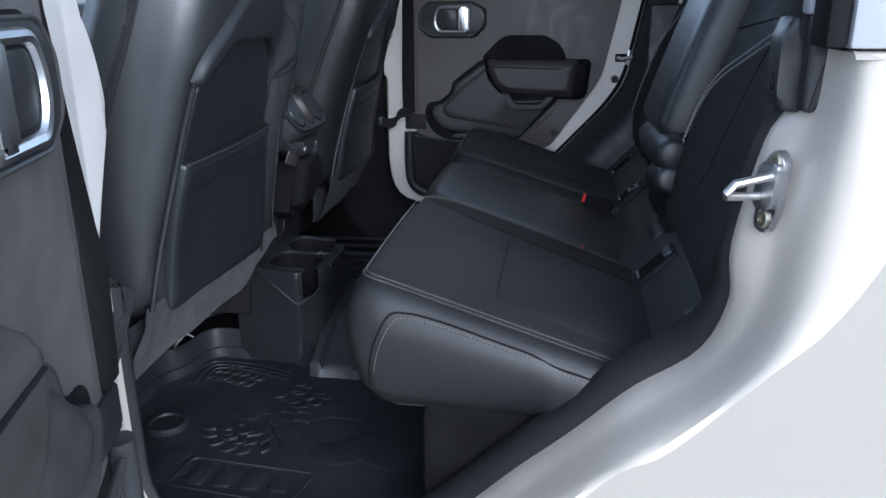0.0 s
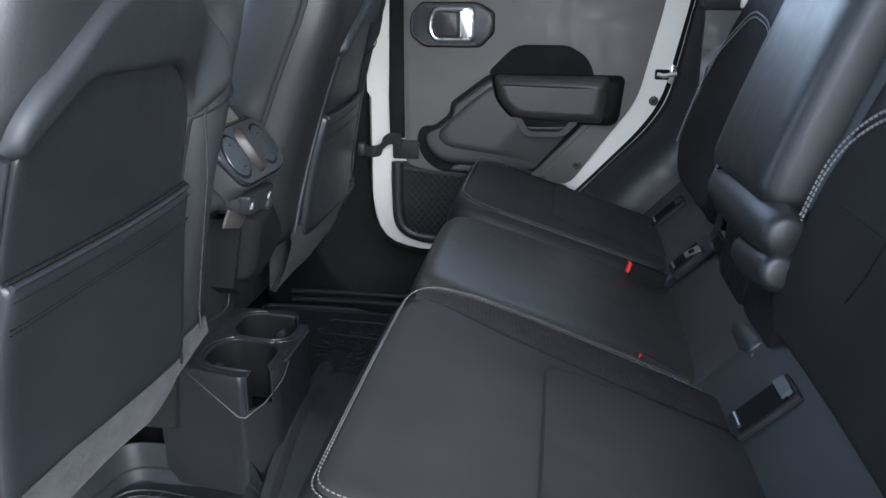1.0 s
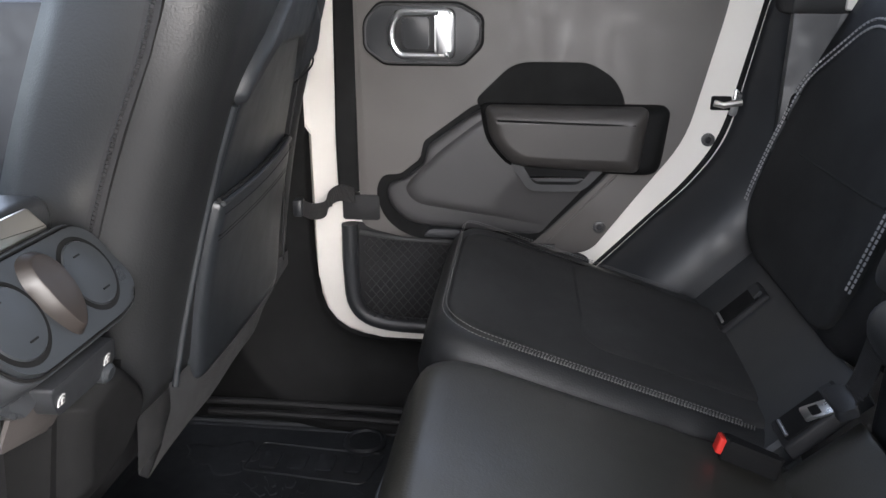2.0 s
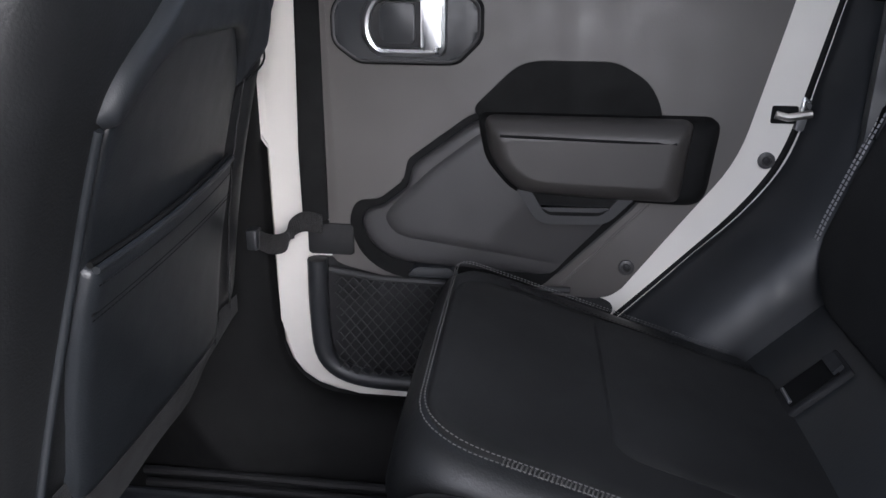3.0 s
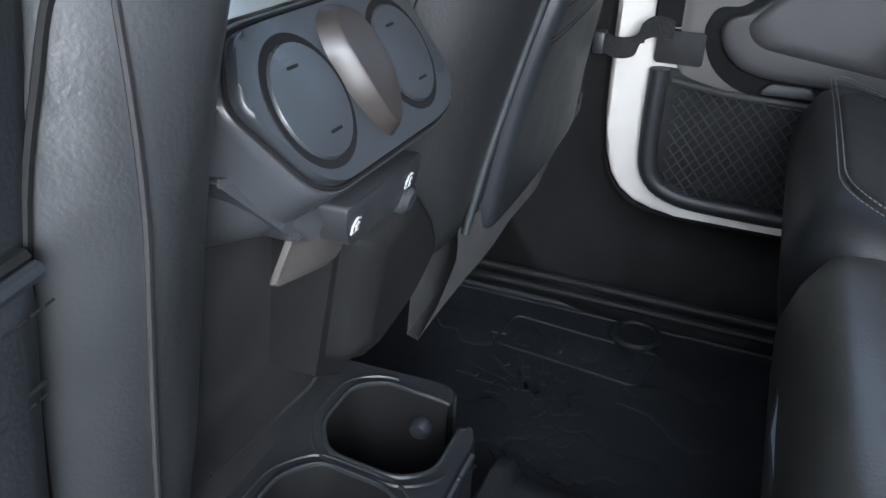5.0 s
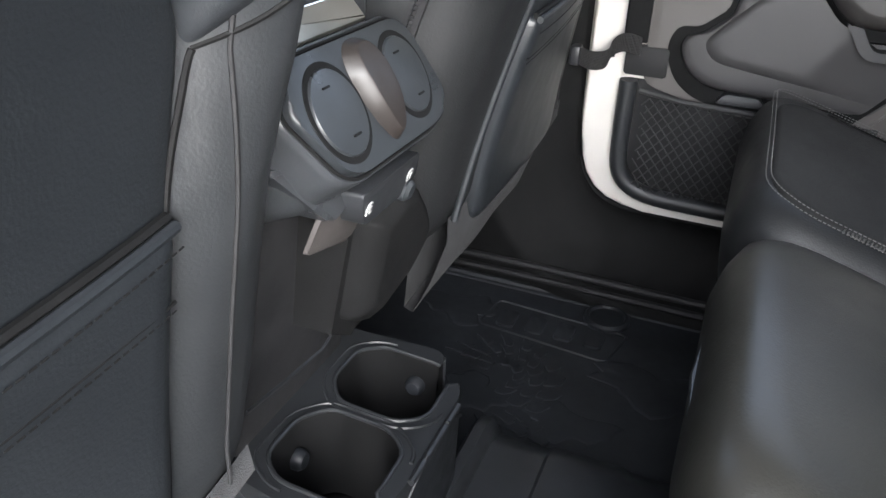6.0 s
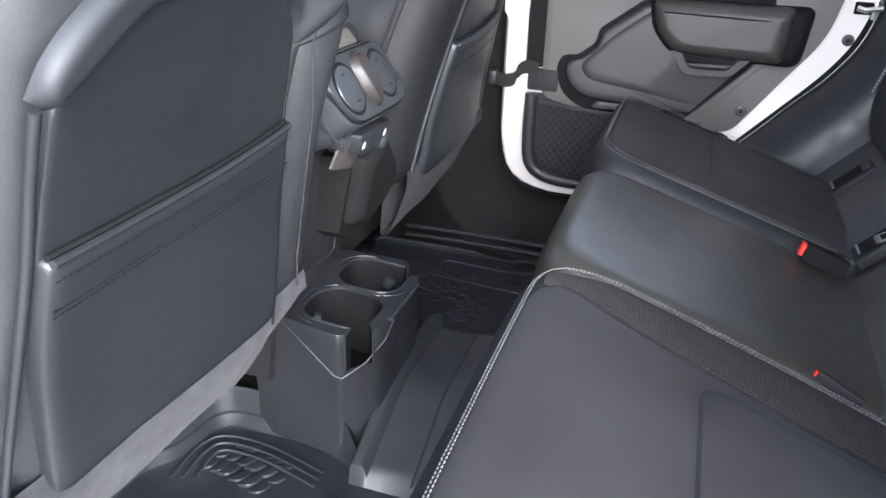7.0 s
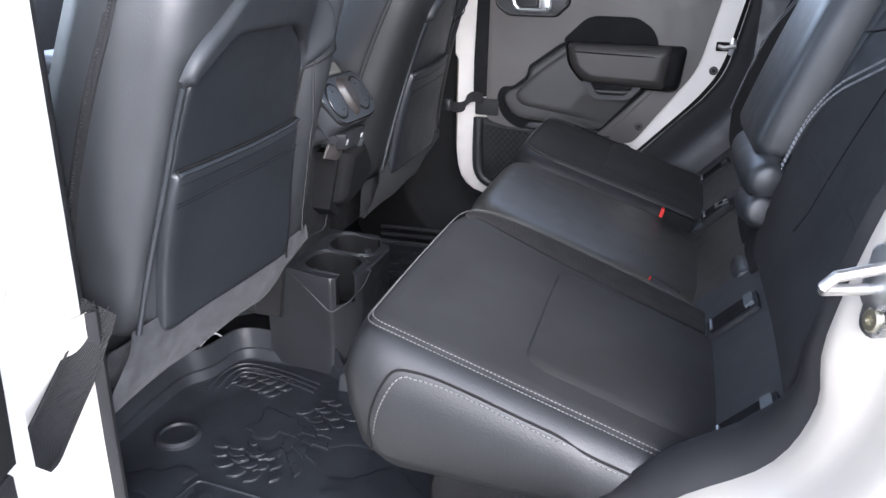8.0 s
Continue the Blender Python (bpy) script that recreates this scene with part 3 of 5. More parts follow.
    # Soft pad above the arm rest.
    pad = rpoly([(-0.235, 0.553), (-0.182, 0.606), (-0.160, 0.614), (-0.062, 0.614), (-0.024, 0.592), (-0.006, 0.560), (-0.006, 0.53), (-0.2, 0.53)], 0.016, 5)
    part("upper_pad", slab(pad, 0.010, 0.018, fm, 0.004), SEALSHADE, root, "dark soft pad above the armrest")
    # Arm rest.
    arm = refine(rpoly([(-0.224, 0.553), (-0.216, 0.500), (-0.178, 0.456), (-0.11, 0.452), (0.040, 0.448), (0.052, 0.462), (0.060, 0.553)],
                       [0.012, 0.02, 0.02, 0.02, 0.02, 0.015, 0.015], 4), 0.02)
    rest = part("armrest", puff(arm, [(0.0, 0.005), (0.0, 0.030), (0.002, 0.038), (0.008, 0.046), (0.016, 0.049)], fm), SEALSHADE, root, "black plastic armrest body")
    top = refine(rpoly([(-0.216, 0.5525), (-0.208, 0.503), (-0.174, 0.463), (-0.10, 0.458), (0.018, 0.455), (0.027, 0.5525)], [0.012, 0.02, 0.02, 0.02, 0.012, 0.012], 4), 0.02)
    part("armrest_pad", puff(top, [(0.0, 0.03), (0.0, 0.045), (0.003, 0.055), (0.010, 0.064), (0.022, 0.069)], fm), ARMPAD, rest, "charcoal grained armrest cover")
    part("seam", tube([fm(a, 0.532 - 0.02 * (a + 0.1), 0.0672 + 0.002 * (1 - abs(a + 0.1) / 0.1)) for a in [lerp(-0.195, 0.005, i / 8) for i in range(9)]], 0.0018, 6), SEALSHADE, rest)
    pull = rpoly([(-0.178, 0.470), (-0.150, 0.428), (-0.138, 0.422), (-0.070, 0.424), (-0.058, 0.430), (-0.022, 0.470)], 0.008, 4)
    cup = part("pull_cup", slab(pull, 0.02, 0.046, fm, 0.006), PLASTIC, root, "black pull cup")
    pull2 = rpoly([(-0.160, 0.470), (-0.140, 0.438), (-0.132, 0.434), (-0.074, 0.435), (-0.066, 0.440), (-0.042, 0.470)], 0.006, 4)
    part("cup_hollow", slab(pull2, 0.04, 0.0475, fm, 0.001), SEALSHADE, cup)
    part("cup_lip", slab(rpoly([(-0.146, 0.447), (-0.134, 0.440), (-0.074, 0.441), (-0.060, 0.447)], 0.003), 0.046, 0.052, fm, 0.002), PLASTIC, cup)
    part("clip", slab(rpoly([(-0.312, 0.338), (-0.300, 0.352), (-0.255, 0.352), (-0.245, 0.338)], 0.004), 0.012, 0.032, fm, 0.003), PLASTIC, root)
    # Inside handle.
    bez = rpoly([(-0.404, 0.672), (-0.380, 0.700), (-0.256, 0.700), (-0.220, 0.680), (-0.220, 0.636), (-0.250, 0.606), (-0.372, 0.606), (-0.404, 0.630)], 0.010, 4)
    part("bezel_ring", slab(bez, 0.010, 0.015, fm, 0.002), SEALSHADE, root)
    bez2 = rpoly([(-0.400, 0.671), (-0.378, 0.6965), (-0.258, 0.6965), (-0.224, 0.678), (-0.224, 0.638), (-0.252, 0.6095), (-0.370, 0.6095), (-0.400, 0.632)], 0.010, 4)
    bezel = part("handle_bezel", slab(bez2, 0.012, 0.024, fm, 0.007, seg=3), PLASTIC, root, "black octagonal handle bezel")
    part("bezel_rim", tube([fm(p * 0.985 - 0.0047, 0.653 + (q - 0.653) * 0.97, 0.0235) for p, q in bez2], 0.0020, 6, closed=True), BOLSTER, bezel, "raised bezel rim")
    cupo = rpoly([(-0.366, 0.668), (-0.350, 0.690), (-0.262, 0.690), (-0.262, 0.618), (-0.350, 0.618), (-0.366, 0.638)], 0.010, 4)
    part("handle_cup", slab(cupo, 0.015, 0.0255, fm, 0.002), DARK, bezel)
    ring = [fm(a, b, 0.028) for a, b in rpoly([(-0.358, 0.664), (-0.346, 0.685), (-0.268, 0.685), (-0.268, 0.622), (-0.346, 0.622), (-0.358, 0.640)], 0.010, 5)]
    part("chrome_ring", tube(ring, 0.0052, 8, closed=True), CHROME, bezel, "satin chrome surround")
    part("lever", slab(rrect(-0.292, -0.268, 0.624, 0.686, 0.005), 0.024, 0.036, fm, 0.005), CHROME, bezel, "satin chrome pull lever")
    part("lever_face", slab(rpoly([(-0.342, 0.672), (-0.335, 0.678), (-0.300, 0.678), (-0.300, 0.632), (-0.335, 0.632), (-0.342, 0.640)], 0.005), 0.024, 0.030, fm, 0.002), PLASTIC, bezel)
    # Net pocket.
    fr = rpoly([(-0.447, 0.350), (-0.447, 0.165), (-0.20, 0.158), (-0.10, 0.225), (-0.03, 0.300), (-0.2, 0.350)], [0.01, 0.085, 0.05, 0.03, 0.03, 0.01], 6)
    part("pocket_panel", slab(fr, -0.002, 0.006, fm, 0.003), DARK, root, "black lower door trim")
    rimp = [fm(a, b, 0.014) for a, b in spline([(-0.436, 0.350), (-0.436, 0.26), (-0.428, 0.203), (-0.388, 0.176), (-0.30, 0.170), (-0.2, 0.170)], 24)]
    part("pocket_rim", tube(rimp, 0.0135, 10), PLASTIC, root, "black plastic pocket rim")
    part("net_hem", tube([fm(-0.418, 0.338, 0.020), fm(-0.35, 0.330, 0.024), fm(-0.24, 0.326, 0.022), fm(-0.10, 0.324, 0.018)], 0.0045, 8), NET, root)
    bm = bmesh.new()
    x0, x1, z0, z1 = -0.415, -0.20, 0.185, 0.328
    for k in range(-8, 16):
        for sg in (1, -1):
            pts = []
            for j in range(13):
                z = lerp(z0, z1, j / 12)
                x = x0 + k * 0.0155 + sg * (z - z0) * 0.85 + (0.0 if sg > 0 else 0.12)
                if x0 <= x <= x1:
                    pts.append(fm(x, z, 0.020 + 0.004 * math.sin(z * 40)))
            if len(pts) > 1:
                tube(pts, 0.0011, 5, bm)
    part("net", bm, NET, root, "black elastic mesh net")
    for a, b, h, r in ((0.124, 0.500, 0.0, 0.010), (-0.031, 0.358, 0.012, 0.010)):
        head = part("screw", disc(fm, a, b, [(r, h), (r, h + 0.004), (r * 0.8, h + 0.005), (r * 0.6, h + 0.005), (r * 0.55, h + 0.001)], 20), BOLSTER, root, "dark grey trim screw")
        part("drive", disc(fm, a, b, [(r * 0.42, h), (r * 0.42, h + 0.003), (r * 0.2, h + 0.004)], 12), DARK, head)
    part("latch_slot", slab(rrect(0.122, 0.152, 0.545, 0.566, 0.003), -0.002, 0.0016, fm, 0.0005), SEALSHADE, root)
    part("latch", tube([fm(0.126, 0.556, 0.004), fm(0.140, 0.553, 0.006), fm(0.166, 0.558, 0.007)], 0.0048, 8), LOOPSTEEL, root, "bright steel latch")
    part("latch_plate", slab(rpoly([(0.150, 0.538), (0.160, 0.536), (0.166, 0.572), (0.155, 0.578)], 0.003), -0.004, 0.004, fm, 0.001), STEEL, root, "small steel latch plate")
    part("outer_skin", slab(shell, -0.105, -0.076, fm, 0.0), PAINTSHADE, root, "white painted outer door skin")
    flange = rpoly([(-0.49, 0.78), (-0.49, 0.48), (-0.512, 0.515), (-0.548, 0.565), (-0.576, 0.600), (-0.574, 0.635), (-0.556, 0.678), (-0.528, 0.705), (-0.522, 0.78)], 0.03, 4)
    part("hinge_flange", slab(flange, -0.03, -0.001, fm, 0.004, seg=3), PAINTIN, root, "white painted hinge side flange")
    part("hinge_face", slab([(-0.575, 0.78), (-0.575, 0.10), (-0.49, 0.10), (-0.49, 0.78)], -0.105, -0.055, fm, 0.006), PAINTIN, root, "white painted hinge face")
    root.rotation_euler = (0, 0, radians(swing))
    return root


car_door(1, (-0.52, 0.76, 0.1), 0, "closed white car door with charcoal plastic trim")
car_door(-1, (-0.578, -0.848, 0.1), -74.0, "open white car door with charcoal plastic trim")

# ---- front seats ----


def front_seat(yc, skin, a0=-0.270, a1=0.290, flare=0.0, crest=0.96, base=-0.530, rise=0.0):
    root = thing("front_seat", (-0.75, yc, 0.0), "black leather front seat with a rear map pocket", "car seat", "front seats")

    def face(z):
        u = min(z, 0.66) - 0.30
        return base + 0.08 * u + 0.45 * u * u + 0.30 * max(0.0, z - 0.66)

    def lift(a, b):
        """Forward bulge of the lower panel towards the console side of the near seat."""
        return min(0.021, max(0.0, 0.0105 + 0.075 * (0.5 - b))) * min(1.0, max(0.0, (a + 0.05) / 0.21)) if yc < 0 else 0.0

    def twist(a, b):
        """Sideways lean of the back, and the proud bolster roll along its right edge."""
        lean = -a * min(0.14, max(0.0, 0.42 * (b - 0.30))) - 0.012 * (a / 0.26) ** 2 + lift(a, b)
        u = min(1.0, max(0.0, (a - 0.185) / 0.055))
        soft = u * u * (3 - 2 * u)
        if yc > 0:
            return lean + 0.45 * min(0.052, max(0.010, 0.016 + 0.13 * (b - 0.33))) * soft
        a_in = min(0.192, 0.149 + 0.13 * (min(b, 0.5) - 0.313) + 0.25 * max(0.0, b - 0.5))
        steep = math.sin(math.pi / 2 * min(1.0, max(0.0, (a - a_in) / 0.058))) * (1 - min(0.30, max(0.0, (a - a_in - 0.050) * 5.5)))
        return lean + min(0.044, max(0.004, 0.005 + 0.165 * (b - 0.35))) * lerp(steep, soft, min(1.0, max(0.0, (b - 0.60) / 0.06)))
    fm = lambda a, b, h: Vector((face(b) + h + twist(a, b), yc + a, b + rise - 0.26 * h))
    out = refine(rpoly([(a0 + 0.02, 0.278), (a1 - 0.030, 0.278), (a1, 0.40), (a1 - 0.005 + flare, 0.60), (a1 - 0.01 + flare * 0.4, 0.74), (0.16, crest), (-0.13, crest), (a0 + 0.006, 0.72), (a0, 0.40)],
                       [0.02, 0.04, 0.1, 0.1, 0.08, 0.06, 0.06, 0.10, 0.1], 5), 0.03)
    back = part("backrest", puff(out, [(0.02, -0.15), (0.0, -0.12), (0.0, -0.060), (0.004, -0.036), (0.013, -0.018), (0.028, -0.007), (0.05, -0.002), (0.06, -0.0014), (0.07, -0.0009), (0.08, -0.0004), (0.09, 0.0)], fm, inner=(0.97, 0.94, 0.91, 0.88, 0.85, 0.82, 0.79, 0.74, 0.62, 0.42, 0.22, 0.08)), skin, root, "black leather seat back", sharp=80)
    # Padded hood folded round the top of a smooth set-back panel, and the pocket over its lower half.
    outer = spline([(-0.172, 0.611), (-0.165, 0.630), (-0.150, 0.647), (-0.123, 0.667), (-0.095, 0.688), (-0.063, 0.709), (-0.020, 0.726), (0.050, 0.734), (0.125, 0.726), (0.178, 0.707), (0.207, 0.682), (0.226, 0.650), (0.234, 0.612)], 60)
    inner = spline([(-0.158, 0.602), (-0.148, 0.611), (-0.134, 0.621), (-0.117, 0.633), (-0.100, 0.644), (-0.078, 0.650), (-0.030, 0.650), (0.050, 0.648), (0.100, 0.647), (0.140, 0.637), (0.172, 0.619), (0.188, 0.598), (0.195, 0.577)], 60)
    rows = []
    for i, (p, q) in enumerate(zip(outer, inner)):
        wide, row = (q - p).length, []
        tip = min(1.0, (min(i, 59 - i) + 0.3) / 2.5) ** 0.5
        for k in range(19):
            u = 0.5 - 0.5 * math.cos(math.pi * k / 18)
            d = min(u, 1 - u) * wide / (0.010 if u < 0.5 else 0.008)
            a, b = p.lerp(q, u)
            proud = 0.0105 - 0.0035 * min(1, max(0, (a - 0.17) / 0.05))
            row.append(fm(a, b, -0.003 + (proud + 0.003) * tip * math.sqrt(max(0.0, 1 - (1 - min(1, d)) ** 2))))
        rows.append(row)
    part("upper_panel", loft(rows, False), FOLD, root, "padded black vinyl hood over the panel", sharp=80)
    pan = refine(rpoly([(-0.134, 0.296), (0.150, 0.304), (0.171, 0.480), (0.192, 0.572), (0.190, 0.602), (0.112, 0.653), (-0.092, 0.655), (-0.156, 0.606), (-0.152, 0.46)],
                       [0.012, 0.015, 0.1, 0.03, 0.03, 0.02, 0.02, 0.012, 0.05], 5), 0.03)
    part("back_panel", puff(pan, [(0.0, -0.012), (0.0, 0.0015), (0.0015, 0.0030), (0.006, 0.0040)], fm), VINYL, root, "smooth black vinyl panel", sharp=60)
    pok = refine(rpoly([(-0.137, 0.293), (0.150, 0.301), (0.163, 0.42), (0.174, 0.508), (0.02, 0.502), (-0.153, 0.508), (-0.154, 0.45)],
                       [0.015, 0.02, 0.05, 0.008, 0.05, 0.008, 0.05], 4), 0.025)
    pk = part("map_pocket", puff(pok, [(0.0, -0.008), (0.0, 0.003), (0.003, 0.0065), (0.012, 0.009)],
                                 lambda a, b, h: fm(a, b, h + 0.006 * max(0, (b - 0.3) / 0.2))), VINYL, root, "black vinyl map pocket", sharp=60)
    edge = [fm(a, 0.5085 - 0.004 * math.cos(a * 9), 0.0125) for a in [lerp(-0.151, 0.173, i / 14) for i in range(15)]]
    part("pocket_edge", tube(edge, 0.0030, 8), VINYL, pk)
    seam = [fm(a, 0.472, 0.0139) for a in [lerp(-0.148, 0.168, i / 14) for i in range(15)]]
    part("pocket_seam", tube([p - Vector((0.0004, 0, 0)) for p in seam], 0.0010, 6), SEALSHADE, pk)
    part("pocket_stitching", stitches([p - Vector((0, 0, 0.004)) for p in seam], 0.0055, 0.0006, up=(1, 0, 0)), SEALSHADE, pk)
    part("pocket_stitching", stitches([p + Vector((0.0012, 0, -0.011)) for p in edge], 0.0055, 0.0006, up=(1, 0, 0)), SEALSHADE, pk)
    # Near-black cord drawn as the shadow along the pocket's upper edge.
    part("pocket_shadow", tube([p + Vector((-0.0042, 0, 0.0034)) for p in edge], 0.0026, 6), SEALSHADE, pk)
    pip = spline([(-0.179, 0.312), (-0.172, 0.36), (-0.163, 0.43), (-0.159, 0.50), (-0.163, 0.56), (-0.167, 0.605)], 40)
    part("piping", tube([fm(a, b, 0.0012) for a, b in pip], 0.0036, 10), VINYL, root, "raised black piping")
    wing = spline([(0.197, 0.577), (0.214, 0.585), (0.234, 0.597), (0.252, 0.608), (0.268, 0.616)], 16)
    part("wing_seam", tube([fm(a, b, 0.0004 - 0.30 * max(0, a - 0.245)) for a, b in wing], 0.0013, 6), SEALSHADE, root)
    ins = spline([(0.152, 0.290), (0.162, 0.38), (0.177, 0.50), (0.192, 0.56), (0.197, 0.577)], 24)
    part("side_seam", tube([fm(a, b, 0.0010) for a, b in ins], 0.0018, 6), SEALSHADE, root)
    roll_seam = [fm(0.209, b, 0.0004) for b in [lerp(0.31, 0.59, i / 20) for i in range(21)]]
    part("bolster_seam", tube(roll_seam, 0.0014, 6), DARK, root, "raised seam along the bolster")
    for sg, edge_a in ((-1, a0), (1, a1)):
        zip_path = [fm(edge_a - sg * (0.006 + 0.10 * max(0, b - 0.6)), b, -0.085 if yc < 0 else -0.055) for b in [lerp(0.30, crest - 0.09, i / 20) for i in range(21)]]
        z = part("zip_tape", ribbon(zip_path, (0.0075, 0, 0.002), (0, sg * 0.006, 0)), DARK, root, "black side zip")
        part("zip_teeth", stitches([p + Vector((0, sg * 0.008, 0)) for p in zip_path], 0.004, 0.0022, 0.6, up=(0, sg, 0)), DARKTHREAD, z)
    # Carpet flap under the back, and the seat's frame.
    rows = []
    for i in range(19):
        a, al = lerp(-0.185, 0.236, i / 18), lerp(-0.240 if yc < 0 else -0.205, 0.252, i / 18)
        low = 0.225 - 0.02 * max(0, (-al - 0.1) / 0.13) + 0.052 * max(0, (al - 0.11) / 0.13) ** 1.3 + 0.004 * math.sin(al * 25)
        top, bend, dx = fm(a, 0.316, -0.003), -0.012 * (a / 0.26) ** 2 + lift(a, 0.316), base + 0.517
        rows.append([top, Vector((dx - 0.516 + bend, yc + lerp(a, al, 0.2), rise + 0.292)), Vector((dx - 0.530 + bend + 0.004 * math.sin(al * 30), yc + lerp(a, al, 0.6), rise + lerp(0.280, low, 0.5))), Vector((dx - 0.544 + bend, yc + al, rise + low)),
                     Vector((dx - 0.554 + bend, yc + al, rise + low + 0.004)), Vector((dx - 0.557 + bend, yc + a, rise + 0.28))])
    part("carpet_flap", loft(rows, False), CARPET if yc < 0 else SHADECARPET, root, "grey carpet flap under the seat back")
    part("seat_frame", box(-1.02, -0.62, yc - 0.22, yc + 0.22, 0.16, 0.26, 0.02), DARK, root)
    part("seat_cushion", box(-1.10, -0.60, yc + a0 + 0.02, yc + a1 - 0.04, 0.24, 0.40, 0.05, seg=4), LEATHER, root)
    for a in (-0.20, 0.20):
        part("seat_rail", box(-1.15, -0.74, yc + a - 0.02, yc + a + 0.02, -0.012, 0.02, 0.004), SEALSHADE, root, "black steel seat rail")
        part("riser", box(-1.05, -0.80, yc + a - 0.012, yc + a + 0.012, 0.02, 0.17, 0.004), SEALSHADE, root)
    part("headrest", puff(refine(rrect(-0.12, 0.12, crest + 0.02, crest + 0.16, 0.05), 0.03), [(0.01, -0.10), (0, -0.08), (0, -0.03), (0.01, -0.01), (0.03, 0)], fm), LEATHER, root)
    return root


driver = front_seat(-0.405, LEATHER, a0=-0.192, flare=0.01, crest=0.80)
part("cable", tube(spline([(-0.770, -0.180, 0.004), (-0.748, -0.168, 0.050), (-0.730, -0.152, 0.071), (-0.722, -0.136, 0.058)], 12), 0.0018, 6), WHITEINK, driver, "short white cable end")
# Same leather seat; the darker skin carries the weaker light on the far side.
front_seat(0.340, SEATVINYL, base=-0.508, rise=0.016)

# ---- rear seats ----


def ztop(x, y=0.0):
    return 0.383 - 0.32 * (max(x, -0.245) + 0.24) - 5.0 * max(0, -0.215 - x) ** 2


def cushion(root, y0, y1, drop, taper=0.0, label=""):
    def fm(a, b, h):
        t = (b - (y0 + y1) / 2) / ((y1 - y0) / 2)
        crown = 0.006 * (1 - t * t) - drop
        zb = 0.20 if a < 0 else 0.16
        w = (b - y0) / (y1 - y0)
        return Vector((a, b - taper * w * (max(0, a + 0.16) ** 1.5 - 0.012), lerp(zb, ztop(a) + crown, h) if h <= 1 else ztop(a) + crown + (h - 1)))
    out = refine(rpoly([(-0.268, y0), (0.165, y0), (0.165, y1), (-0.268, y1)], [0.055 if y0 < -0.5 else 0.075, 0.05, 0.05, 0.11 if y0 < -0.5 else 0.075], 9), 0.018)
    prof = [(0.048, 0.0), (0.028, 0.06), (0.013, 0.2), (0.004, 0.45), (0.0, 0.68), (0.006, 0.83), (0.015, 0.93), (0.028, 0.985), (0.042, 1.0)]
    cu = part("cushion", puff(out, prof, fm), SEATVINYL if (y1 - y0) > 0.4 else WARMLEATHER, root, label or "black leather seat cushion", sharp=80)
    return fm, cu


def back_x(z):
    return 0.170 + 0.40 * max(0.0, z - 0.42) ** 1.2


